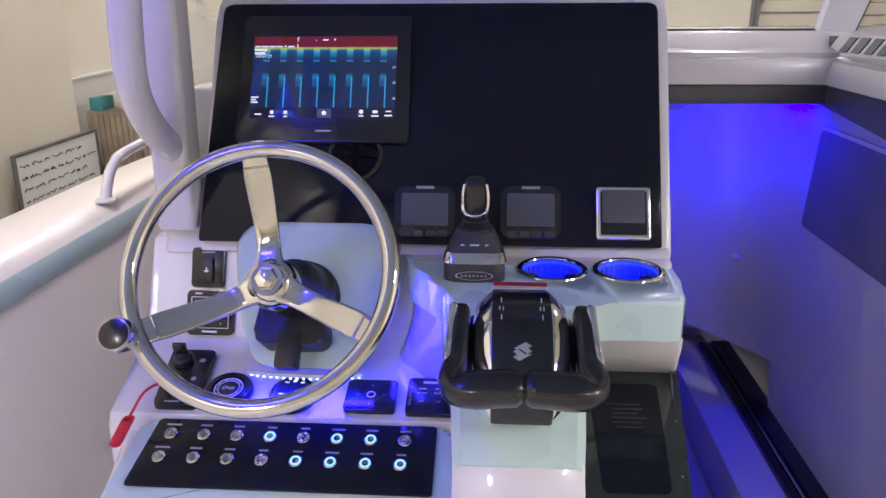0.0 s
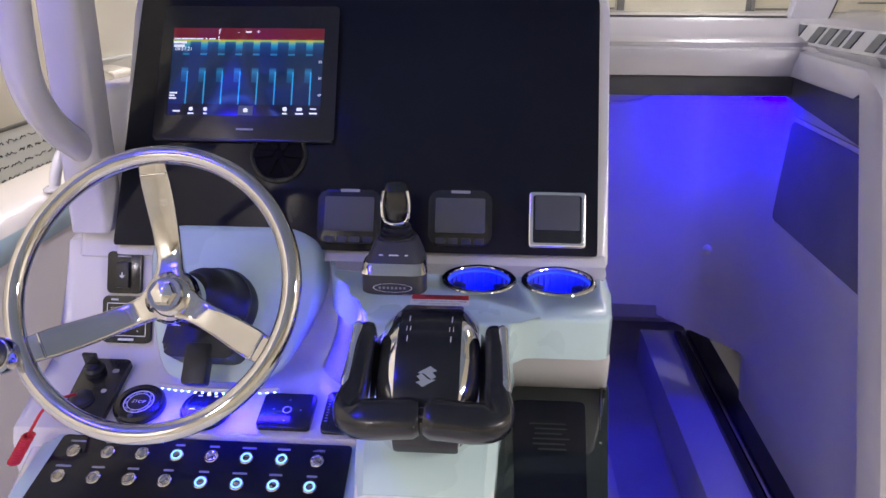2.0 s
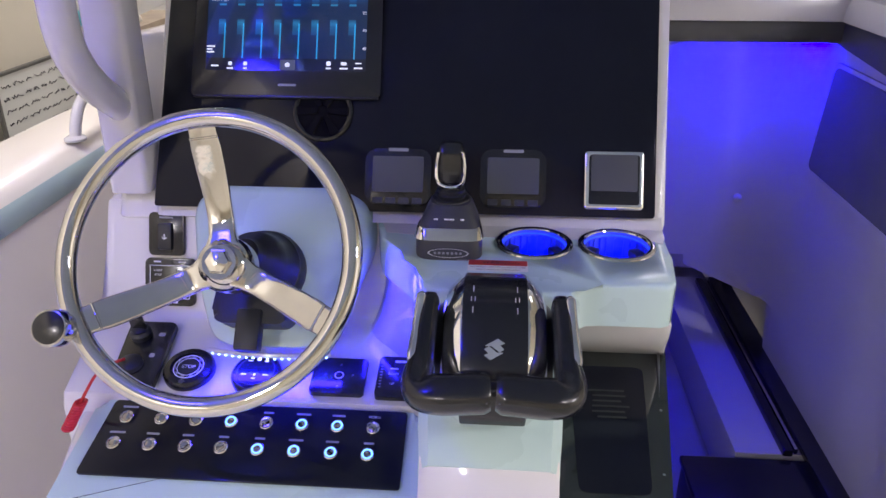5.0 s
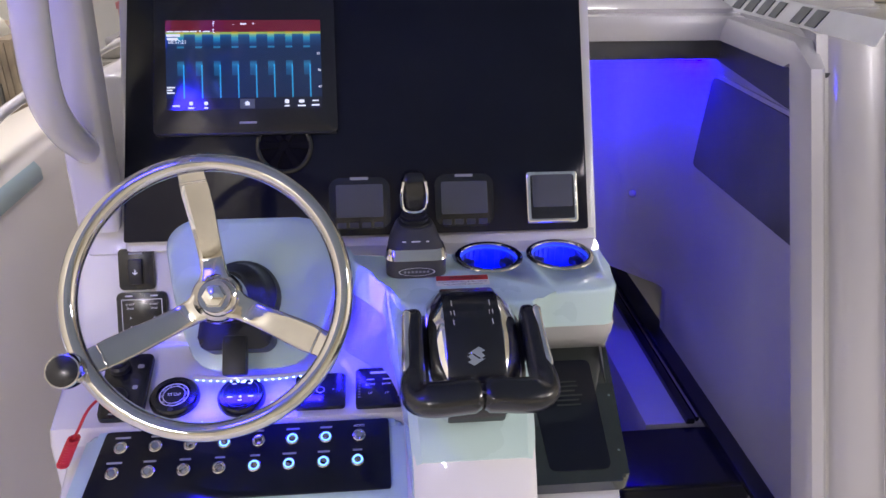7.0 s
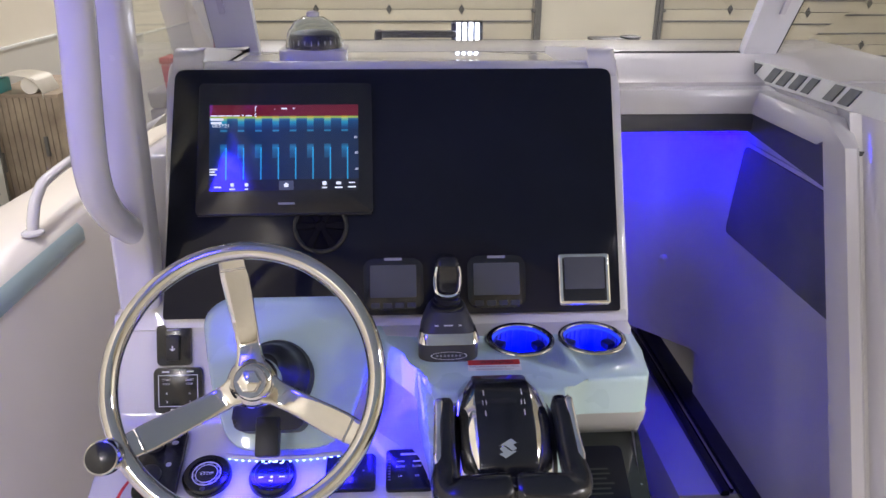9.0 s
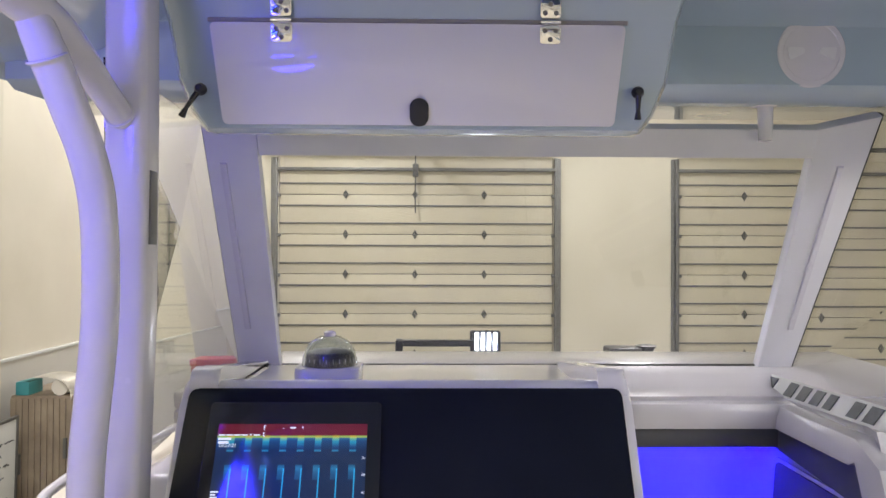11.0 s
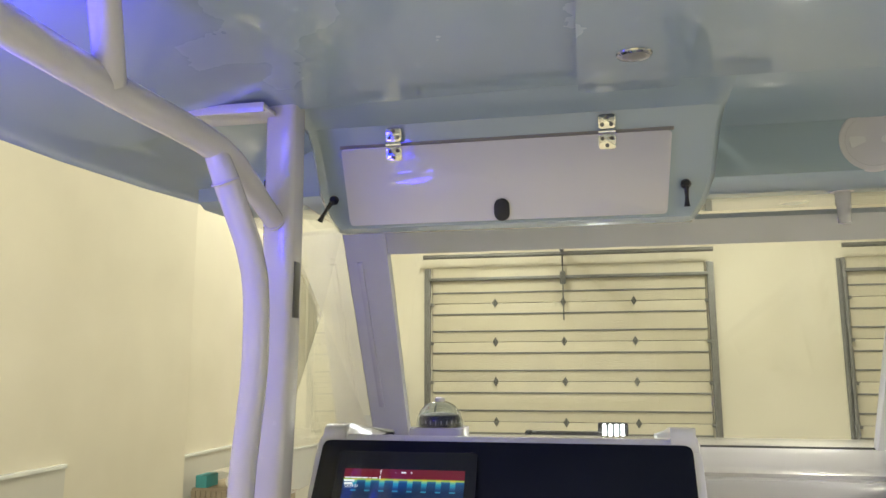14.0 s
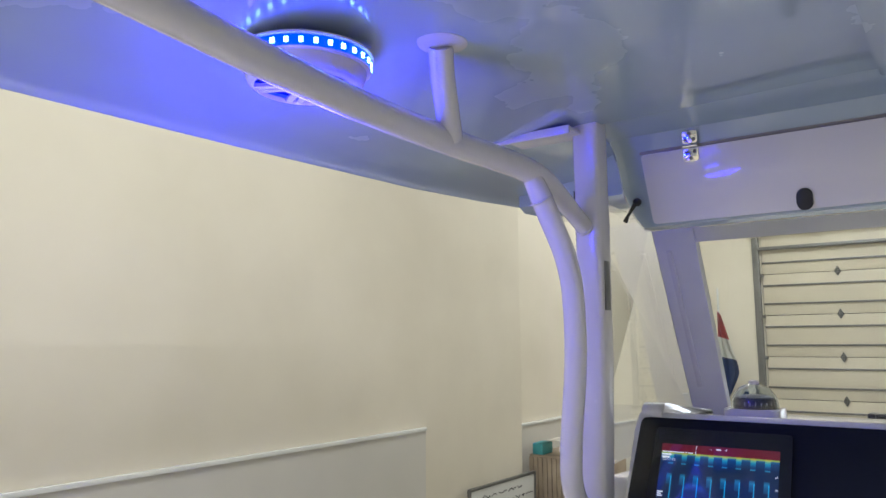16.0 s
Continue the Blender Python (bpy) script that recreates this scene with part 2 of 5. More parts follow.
def basis(origin, right, up):
    x = Vector(right).normalized()
    n = x.cross(Vector(up)).normalized()
    y = n.cross(x)
    m = Matrix((x, y, n)).transposed().to_4x4()
    m.translation = origin
    return m


PA = basis((0, 1.18, 1.08), (1, 0, 0), (0, 0.54, 1))        # display panel
PC = basis((0, 0.965, 0.872), (1, 0, 0), (0, 1, 0.24))      # switch shelf
PD = basis((0, 0.938, 0.857), (1, 0, 0), (0, 1, 0.378))     # push-button panel
PS = basis((0, 1.165, 1.0), (1, 0, 0), (0, 0.4, 1))         # steep wall under the panel
PB = basis((0, 1.02, 0.92), (1, 0, 0), (0, 0.648, 0.762))   # steering fairing's face

# ---- building ----
b = B()
b.box((2.5, 1.5, -1.45), (14, 21, 0.1))
solid("floor", b, CONCRETE, "sealed grey concrete workshop floor under the boat", "floor", kind="structure")
b = B()
b.box((2.5, 1.5, 4.85), (14, 21, 0.1))
solid("ceiling", b, WALL, "cream painted workshop ceiling above the boat", "ceiling", kind="structure")
b = B()
b.box((-3.1, -1.35, 1.7), (0.2, 13.4, 6.3), 0.01)
solid("wall_west", b, WALL, "smooth cream painted workshop side wall", "wall", kind="structure")
b = B()
b.box((-3.35, 8.4, 1.7), (0.2, 6.1, 6.3))
solid("wall_west_far", b, WALL, "cream painted workshop wall set back beyond the corner", "wall", kind="structure")
b = B()
b.box((9.1, 1.5, 1.7), (0.2, 20.0, 6.3))
solid("wall_east", b, WALL, "cream painted workshop side wall far across", "wall", kind="structure")
b = B()
b.box((2.5, -8.1, 1.7), (14, 0.2, 6.3))
solid("wall_south", b, WALL, "cream painted workshop wall behind the boat", "wall", kind="structure")
DOOR_TOP = 3.22
b = B()
for x0, x1, z0, z1 in ((-3.4, -2.29, -1.4, 4.8), (1.92, 3.87, -1.4, 4.8), (8.09, 9.2, -1.4, 4.8), (-2.29, 1.92, DOOR_TOP, 4.8), (3.87, 8.09, DOOR_TOP, 4.8)):
    b.box(((x0 + x1) / 2, 11.55, (z0 + z1) / 2), (x1 - x0, 0.2, z1 - z0))
solid("wall_north", b, WALL, "cream painted workshop wall with two door openings", "wall", kind="structure")
for y0, y1, x, z in ((-7.9, 3.94, -2.99, 1.03), (5.4, 11.4, -3.24, 0.88)):
    w = thing("wainscot", "pale glossy wall panel with a white top strip", "wainscot", kind="structure")
    b = B()
    b.box((x, (y0 + y1) / 2, (z - 1.4) / 2), (0.016, y1 - y0, z + 1.4))
    part("panel", b, WAINS, w)
    b = B()
    b.box((x + 0.006, (y0 + y1) / 2, z), (0.03, y1 - y0, 0.025), 0.004)
    part("top_strip", b, BOARD, w)


def garage_door(x0, x1):
    d = thing("garage_door", "closed cream sectional overhead door with dark joints and hardware", "garage door", "overhead doors", kind="structure")
    zs = [-1.4] + [2.635 - 0.61 * k for k in range(5, -1, -1)] + [DOOR_TOP]
    for z0, z1 in zip(zs, zs[1:]):
        b = B()
        b.box(((x0 + x1) / 2, 11.46, (z0 + z1) / 2), (x1 - x0, 0.05, z1 - z0 - 0.008), 0.006)
        part("section", b, DOORM, d)
        if z0 > -1.3:
            for dz in (0.17, 0.44):
                if z0 + dz < 2.9:
                    b = B()
                    b.box(((x0 + x1) / 2, 11.427, z0 + dz), (x1 - x0, 0.022, 0.027), 0.006)
                    part("rib", b, TRACK, d, "dark pressed rib")
            for k in range(3):
                b = B()
                hx = x0 + 1.01 + 1.063 * k
                pts = [(-0.045, 0), (-0.018, -0.045), (0, -0.075), (0.018, -0.045), (0.045, 0), (0.018, 0.045), (0, 0.075), (-0.018, 0.045)]
                b.plate(pts, 0.018, 0.004, 1, basis((hx, 11.433, z0), (1, 0, 0), (0, 0, 1)))
                part("hinge", b, RIB, d, "dark diamond-shaped hinge plate")
    for x, s in ((x0 - 0.05, -1), (x1 + 0.05, 1)):
        b = B()
        b.box((x, 11.40, 0.9), (0.05, 0.07, 4.6), 0.006)
        b.box((x + s * 0.05, 11.43, 0.9), (0.06, 0.03, 4.6), 0.004)
        part("track", b, TRACK, d, "dark steel track")
        for k in range(7):
            b = B()
            b.box((x - s * 0.045, 11.40, 2.62 - 0.61 * k), (0.05, 0.05, 0.05), 0.008)
            part("roller", b, TRACK, d)
    b = B()
    b.box(((x0 + x1) / 2, 11.39, 3.02), (x1 - x0 + 0.1, 0.07, 0.05), 0.006)
    part("strut", b, TRACK, d, "dark horizontal stiffening strut")
    b = B()
    b.tube([(x0 - 0.1, 11.2, 3.36), (x1 + 0.1, 11.2, 3.36)], 0.035)
    part("spring_shaft", b, TRACK, d)
    return d


garage_door(-2.28, 1.91)
garage_door(3.88, 8.08)
opener = thing("door_opener", "dark operator rail with a hanging chain above the door", "door opener")
b = B()
b.box((-0.2, 9.6, 3.42), (0.06, 3.6, 0.06), 0.005)
part("rail", b, TRACK, opener)
b = B()
b.box((-0.2, 11.33, 3.0), (0.09, 0.05, 0.2), 0.01)
b.tube([(-0.2, 11.33, 3.4), (-0.2, 11.33, 2.35)], 0.012, 8)
part("arm", b, RIB, opener)
for hx, hy, hp in HIGH_BAYS:
    f = thing("high_bay_light", "white linear workshop light fixture placed out of view on the ceiling", "ceiling light", "workshop lights")
    b = B()
    b.box((hx, hy, 4.74), (0.42, 1.3, 0.08), 0.01)
    part("housing", b, BOARD, f)
    for k in range(4):
        b = B()
        b.tube([(hx - 0.12 + 0.08 * k, hy - 0.6, 4.68), (hx - 0.12 + 0.08 * k, hy + 0.6, 4.68)], 0.014, 8)
        part("tube", b, TUBEGLOW, f, "glowing tube")

# ---- boat: hull, deck and companionway ----
# port coaming and gunwale
b = B()


def port_x(y):
    return -1.01 + max(0.0, y - 2.2) ** 2 * 0.09


rings = []
for k in range(25):
    y = -2.6 + 7.4 * k / 24
    x = port_x(y)
    rings.append([(x + 0.24, y, -0.05), (x + 0.11, y, 0.45), (x + 0.012, y, 0.79), (x, y, 0.812), (x - 0.015, y, 0.865), (x - 0.045, y, 0.895), (x - 0.10, y, 0.905), (x - 0.24, y, 0.905), (x - 0.30, y, 0.88), (x - 0.34, y, 0.75), (x - 0.36, y, -0.2), (x - 0.3, y, -0.2)])
b.loft(rings)
solid("port_gunwale", b, CREAM, "cream gelcoat gunwale and coaming along the walkway", "gunwale", kind="structure")
b = B()
rings = []
for k in range(25):
    y = -2.6 + 4.85 * k / 24
    x = port_x(y)
    rings.append([(x + 0.003, y, 0.812), (x + 0.003, y, 0.846), (x - 0.012, y, 0.868), (x - 0.03, y, 0.85), (x - 0.03, y, 0.812)])
b.loft(rings)
solid("coaming_stripe", b, FOAM, "seafoam green stripe under the gunwale edge", "trim", kind="structure")
b = B()
b.box((-0.2, -0.5, -0.06), (1.6, 5.4, 0.08))
b.box((-0.75, 2.6, -0.06), (0.55, 1.4, 0.08))
solid("cockpit_sole", b, SOLE, "pale moulded non-skid cockpit floor", "deck floor", kind="structure")
rail = thing("grab_rail", "white tubular grab rail on the gunwale", "grab rail")
b = B()
b.tube(spline([(-1.06, 2.06, 0.905), (-1.06, 2.08, 0.95), (-1.065, 2.14, 0.995), (-1.07, 2.28, 1.02), (-1.06, 2.9, 1.035), (-1.03, 3.6, 1.03)], 6), 0.016, 12)
part("bar", b, POWDER, rail)
b = B()
b.lathe([(0.03, 0), (0.03, 0.006), (0.02, 0.012)], 20, Matrix.Translation((-1.06, 2.06, 0.904)))
part("foot", b, POWDER, rail)

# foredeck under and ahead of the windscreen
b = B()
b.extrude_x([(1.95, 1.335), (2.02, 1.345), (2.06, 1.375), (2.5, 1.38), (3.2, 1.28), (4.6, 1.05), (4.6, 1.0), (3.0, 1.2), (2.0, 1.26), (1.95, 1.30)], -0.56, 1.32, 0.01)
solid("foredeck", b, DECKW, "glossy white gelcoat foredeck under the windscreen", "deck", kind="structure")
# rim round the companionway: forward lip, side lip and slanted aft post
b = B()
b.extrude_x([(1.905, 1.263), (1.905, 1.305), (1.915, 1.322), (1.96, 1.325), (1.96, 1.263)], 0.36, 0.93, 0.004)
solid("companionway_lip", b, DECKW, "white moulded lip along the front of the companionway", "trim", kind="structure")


def post_y(z):
    return 1.54 - (1.29 - z) * 0.42


rimv = [(1.263, 0.872), (1.292, 0.875), (1.316, 0.886), (1.322, 0.905), (1.318, 0.93), (1.263, 0.945)]
b = B()
rings = []
for y in (1.955, 1.8, 1.66, 1.585):
    rings.append([(x, y, z) for z, x in rimv])
for z in (1.275, 1.1, 0.7, 0.3, -0.05):
    y = post_y(z)
    rings.append([(0.872, y + 0.03, z), (0.876, y - 0.014, z), (0.887, y - 0.030, z), (0.910, y - 0.032, z), (0.924, y - 0.018, z), (0.932, y + 0.03, z)])
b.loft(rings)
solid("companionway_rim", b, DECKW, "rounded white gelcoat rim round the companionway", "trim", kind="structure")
# starboard face beside the opening and side deck above it
b = B()
prof = [(z, post_y(z)) for z in (1.335, 0.9, 0.4, -0.1)]
rings = [[(0.92, y + 0.008, z), (0.945, y + 0.006, z), (0.958, y - 0.010, z), (0.975, y - 0.020, z), (1.035, y - 0.028, z), (1.052, y - 0.024, z), (1.060, y - 0.036, z), (1.072, y - 0.056, z), (1.10, y - 0.078, z), (1.18, y - 0.10, z), (1.5, y - 0.13, z), (1.5, y + 0.12, z), (0.945, y + 0.12, z)] for z, y in prof]
b.loft(rings)
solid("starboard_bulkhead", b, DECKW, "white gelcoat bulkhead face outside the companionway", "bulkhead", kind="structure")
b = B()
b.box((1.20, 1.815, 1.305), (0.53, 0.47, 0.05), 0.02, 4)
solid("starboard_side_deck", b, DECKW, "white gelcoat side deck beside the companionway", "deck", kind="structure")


def wall_x(z):
    return 1.107 - 0.09 * z


b = B()
rings = []
for y, dx in ((0.0, 0.0), (1.8, 0.0), (2.15, 0.0), (2.26, 0.006), (2.34, 0.02), (2.40, 0.045), (2.45, 0.085), (2.48, 0.13), (2.492, 0.165), (2.498, 0.21), (2.4995, 0.30)):
    rings.append([(wall_x(z) - dx * f, max(y, post_y(z) + 0.07), z) for z, f in ((-0.2, 0), (0.22, 0), (0.36, 1), (0.8, 1), (1.25, 1))] + [(wall_x(z) + 0.06, max(y, post_y(z) + 0.07), z) for z in (1.25, -0.2)])
b.loft(rings)
solid("cabin_wall_starboard", b, LINER, "pale moulded cabin side liner lit blue", "wall", kind="structure")
b = B()
b.plate([(0.3, 0.40), (0.93, 0.395), (1.0, 0.375), (1.05, 0.345), (1.12, 0.30), (1.12, 1.25), (0.3, 1.25)], 0.04, 0.0, 2, basis((0, 2.50, 0), (1, 0, 0), (0, 0, 1)), -0.04)
solid("cabin_bulkhead", b, LINER, "pale moulded forward cabin bulkhead lit blue", "wall", kind="structure")
b = B()
rings = []
for x, z in ((0.3, 0.40), (0.6, 0.40), (0.80, 0.40), (0.93, 0.395), (1.0, 0.375), (1.05, 0.345), (1.10, 0.31)):
    rings.append([(x, 2.502 + 0.17 * u, z - 0.135 * u ** 0.8) for u in (0, 0.15, 0.4, 0.7, 1)] + [(x, 2.70, z - 0.10), (x, 2.56, z + 0.02)])
b.loft(rings)
solid("bulkhead_ledge", b, LINER, "shadowed curved underside of the cabin bulkhead", "ledge", kind="structure")
for p in ((0.945, 2.484, 0.775), (0.918, 2.489, 0.617)):
    b = B()
    b.lathe([(0.018, 0), (0.017, 0.006), (0.010, 0.012), (0.001, 0.014)], 20, basis(p, (1, 0, 0), (0, 0, 1)))
    solid("bolt_cover", b, LINER, "small round cover cap on the cabin bulkhead", "bolt cap", "bolt caps")
b = B()
b.box((0.64, 1.935, 1.238), (0.56, 0.04, 0.048), 0.004)
b.raw([(0.884, 1.955, 1.2625), (0.884, 1.56, 1.2625), (0.884, 1.50, 1.175), (0.884, 1.955, 1.212), (0.93, 1.955, 1.2625), (0.93, 1.56, 1.2625), (0.93, 1.50, 1.175), (0.93, 1.955, 1.212)], [(0, 1, 2, 3), (7, 6, 5, 4), (0, 4, 5, 1), (1, 5, 6, 2), (2, 6, 7, 3), (3, 7, 4, 0)])
b.box((0.75, 2.22, 1.255), (0.9, 0.54, 0.012))
b.box((1.0, 1.74, 1.255), (0.14, 0.42, 0.012))
solid("companionway_head", b, GREY, "dark grey lining under the deck edge", "trim", kind="structure")
b = B()
b.box((0.72, 2.4, -0.22), (0.9, 2.6, 0.06))
solid("cabin_sole", b, FLOORM, "grey moulded cabin floor lit blue", "floor", kind="structure")
b = B()
b.box((0.7, 3.6, 0.3), (1.2, 0.05, 1.2))
b.box((1.3, 3.06, 0.3), (0.05, 1.02, 1.2))
b.box((0.3, 2.6, 0.5), (0.04, 1.94, 1.48))
b.box((0.75, 3.08, 0.62), (1.05, 1.0, 0.03))
solid("forepeak_lining", b, LINER, "dim lining of the forward cabin beyond the opening", "wall", kind="structure")
hp = thing("cabin_headliner_panel", "pale headliner panel with a chamfered corner in the cabin", "headliner panel")
b = B()
b.plate(rpoly([(0.3, 1.105), (0.615, 1.118), (0.70, 1.150), (0.73, 1.245), (0.3, 1.245)], 0.012), 0.03, 0.004, 2, basis((0, 2.44, 0), (1, 0, 0), (0, 0, 1)))
part("board", b, LINER, hp)
b = B()
b.tube(spline([(0.3, 2.408, 1.107), (0.50, 2.408, 1.113), (0.61, 2.408, 1.120), (0.66, 2.408, 1.134), (0.70, 2.408, 1.152)], 5), 0.004, 8)
part("edge_trim", b, POWDER, hp)
# side window of the cabin
win = thing("window_1", "dark tinted cabin side window with a thin frame", "window", kind="structure")
WM_ = basis((wall_x(0.95) - 0.001, 2.0, 0.95), (0, -1, 0), (-0.09, 0, 1))
b = B(WM_)
b.plate(rpoly([(-0.184, 0.174), (-0.292, -0.164), (0.46, -0.162), (0.46, 0.172)], 0.03), 0.005, 0.002, 1)
part("window_frame", b, POWDER, win)
b = B(WM_)
b.plate(rpoly([(-0.170, 0.162), (-0.274, -0.152), (0.45, -0.150), (0.45, 0.160)], 0.022), 0.004, 0.001, 1, None, 0.0045)
part("pane", b, TINTED, win)
# low bunk side with its black top tracks
bunk = thing("bunk_front", "white bunk front with a black top rail in the cabin", "bunk")
b = B()
b.extrude_x([(1.95, -0.19), (1.95, 0.0), (3.1, 0.0), (3.1, -0.19)], 0.86, 1.10, 0.006)
part("base", b, LINER, bunk)
for x0, x1, y0, z in ((0.995, 1.025, 1.94, 0.012), (1.047, 1.125, 1.2, 0.02)):
    b = B()
    b.box(((x0 + x1) / 2, (y0 + 3.05) / 2, z), (x1 - x0, 3.05 - y0, 0.024), 0.005)
    part("top_rail", b, SATIN, bunk, "black top rail")
b = B()
b.box((1.036, 2.5, 0.012), (0.012, 1.1, 0.02), 0.003)
part("track", b, STEEL, bunk, "bright metal track")
step = thing("step_box", "black step box at the foot of the companionway", "step")
b = B()
b.box((0.90, 1.80, -0.11), (0.41, 0.25, 0.18), 0.02, 3)
part("body", b, BLACK, step)
b = B()
b.box((0.90, 1.80, -0.012), (0.42, 0.26, 0.024), 0.009, 3)
part("tread", b, SATIN, step)
latch = thing("door_latch", "small stainless latch on the companionway bulkhead", "latch")
b = B()
b.plate(rrect(0.016, 0.05, 0.005), 0.010, 0.003, 2, basis((0.985, post_y(1.045) - 0.009, 1.045), (1, 0, 0), (0, 0.42, 1)))
part("strike", b, STEEL, latch)
for z in (0.90, 0.70):
    b = B()
    b.lathe([(0.008, 0), (0.008, 0.006), (0.003, 0.009)], 16, basis((1.02, post_y(z) - 0.010, z), (1, 0, 0), (0, 0.42, 1)))
    solid("screw_cover", b, POWDER, "small white screw cover on the bulkhead", "screw cap", "screw caps")
# registration strip on the side deck coaming
strip = thing("registration_strip", "pale strip with dark unreadable marks beside the windscreen", "sticker")
RS = basis((0.914, 2.14, 1.326), (0.02, -1, 0.02), (0.40, 0, 0.9))
b = B()
b.plate(rrect(0.76, 0.050, 0.005, 3, 0.38, 0.025), 0.003, 0, 1, RS)
part("film", b, mat("pale_vinyl_film", (0.56, 0.57, 0.55), 0.3, 0, 0.1, 9), strip)
MARKGREY = mat("weathered_grey_film", (0.055, 0.065, 0.07), 0.5, 0, 0.5, 40)
xx = 0.012
for k, wd in enumerate((0.052, 0.052, 0.048, 0.050, 0.046, 0.040, 0.046, 0.05)):
    b = B()
    b.plate([(xx, 0.006), (xx + wd * 0.8, 0.006), (xx + wd * 0.8 + 0.016, 0.044), (xx + 0.016, 0.044)], 0.0025, 0, 1, RS @ Matrix.Translation((0, 0, 0.003)))
    part("mark", b, MARKGREY, strip)
    xx += wd + (0.055 if k in (1, 5) else 0.012)

# ---- windscreen ----
def ws(x, z, off=0.0):
    return (x, 2.15 - (z - 1.45) * 0.6 + off, z)


screen = thing("windscreen", "framed windscreen with clear glass and pale grey posts", "windscreen", kind="structure")
WS = basis((0, 2.15, 1.45), (1, 0, 0), (0, -0.6, 1))
L = math.hypot(1, 0.6)


def wz(z):
    return (z - 1.45) * L


def bar(name, pts, material=ALU, h=0.035, label="", off=0.0):
    b = B(WS)
    b.plate([(x, wz(z)) for x, z in pts], h, 0.006, 2, None, -h / 2 + off)
    return part(name, b, material, screen, label)


bar("post", [(-0.525, 1.36), (-0.41, 1.36), (-0.397, 2.0), (-0.523, 2.0)])
bar("post", [(0.95, 1.36), (1.045, 1.33), (1.072, 2.03), (0.93, 2.0)])
bar("header", [(-0.397, 1.936), (0.935, 1.936), (0.935, 2.0), (-0.397, 2.0)])
bar("sill", [(-0.41, 1.352), (0.95, 1.352), (0.95, 1.378), (-0.41, 1.378)], BLACK, 0.02, "black glazing gasket")
bar("gasket", [(-0.533, 1.36), (-0.525, 1.36), (-0.523, 2.0), (-0.531, 2.0)], BLACK, 0.02, "black glazing gasket")
bar("gasket", [(1.045, 1.33), (1.053, 1.33), (1.080, 2.03), (1.072, 2.03)], BLACK, 0.02, "black glazing gasket")
for x0, x1, z0, z1 in ((-0.492, -0.475, 1.50, 1.92), (1.0, 1.016, 1.50, 1.92)):
    bar("bead", [(x0, z0), (x1, z0), (x1, z1), (x0, z1)], POWDER, 0.008, "", 0.02)
b = B(WS)
b.plate([(-0.41, wz(1.37)), (0.95, wz(1.37)), (0.937, wz(1.94)), (-0.399, wz(1.94))], 0.006, 0, 1, None, -0.003)
part("pane", b, GLASS, screen).visible_shadow = False


def quad_pane(name, pts, th):
    b = B()
    p = [Vector(q) for q in pts]
    n = (p[1] - p[0]).cross(p[2] - p[0]).normalized() * th
    b.raw([*p, *[q + n for q in p]], [(3, 2, 1, 0), (4, 5, 6, 7), (0, 1, 5, 4), (1, 2, 6, 5), (2, 3, 7, 6), (3, 0, 4, 7)])
    ob = part(name, b, GLASS, screen)
    ob.visible_shadow = False
    return ob


quad_pane("side_pane", [ws(-0.533, 1.36), ws(-0.531, 2.0), (-0.47, 1.17, 1.98), (-0.47, 1.20, 1.34)], 0.006)
quad_pane("side_pane", [ws(1.053, 1.34), ws(1.080, 2.03), (1.16, 1.0, 2.03), (1.16, 1.25, 1.34)], 0.006)

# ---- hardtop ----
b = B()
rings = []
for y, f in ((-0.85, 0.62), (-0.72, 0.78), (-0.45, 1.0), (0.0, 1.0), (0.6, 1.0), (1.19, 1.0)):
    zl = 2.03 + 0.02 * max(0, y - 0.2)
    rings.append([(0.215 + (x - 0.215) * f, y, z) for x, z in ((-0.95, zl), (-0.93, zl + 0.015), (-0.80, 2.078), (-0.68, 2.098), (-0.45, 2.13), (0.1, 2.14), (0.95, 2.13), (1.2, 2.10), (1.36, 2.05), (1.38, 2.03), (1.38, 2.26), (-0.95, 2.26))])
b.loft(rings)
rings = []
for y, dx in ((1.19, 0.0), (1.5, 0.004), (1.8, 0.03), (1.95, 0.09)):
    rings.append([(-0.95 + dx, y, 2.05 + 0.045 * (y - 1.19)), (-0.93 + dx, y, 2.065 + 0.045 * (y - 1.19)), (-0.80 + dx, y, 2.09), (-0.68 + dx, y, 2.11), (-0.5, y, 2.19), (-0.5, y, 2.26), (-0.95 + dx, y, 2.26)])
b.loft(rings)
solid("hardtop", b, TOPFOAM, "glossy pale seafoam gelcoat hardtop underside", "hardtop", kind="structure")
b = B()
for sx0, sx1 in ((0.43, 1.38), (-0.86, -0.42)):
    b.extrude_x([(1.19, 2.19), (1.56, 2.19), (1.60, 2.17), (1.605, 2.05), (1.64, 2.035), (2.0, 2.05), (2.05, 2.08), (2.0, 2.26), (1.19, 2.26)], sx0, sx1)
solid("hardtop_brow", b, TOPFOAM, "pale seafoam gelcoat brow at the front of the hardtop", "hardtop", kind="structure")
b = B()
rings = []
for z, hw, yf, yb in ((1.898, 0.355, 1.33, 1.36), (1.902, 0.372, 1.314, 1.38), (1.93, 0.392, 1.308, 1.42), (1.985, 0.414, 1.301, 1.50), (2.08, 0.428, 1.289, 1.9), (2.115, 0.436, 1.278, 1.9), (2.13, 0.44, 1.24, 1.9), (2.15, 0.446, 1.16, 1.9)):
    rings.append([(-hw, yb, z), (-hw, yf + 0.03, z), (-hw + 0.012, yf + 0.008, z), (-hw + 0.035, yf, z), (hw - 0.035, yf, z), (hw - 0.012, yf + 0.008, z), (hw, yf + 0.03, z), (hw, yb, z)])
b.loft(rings)
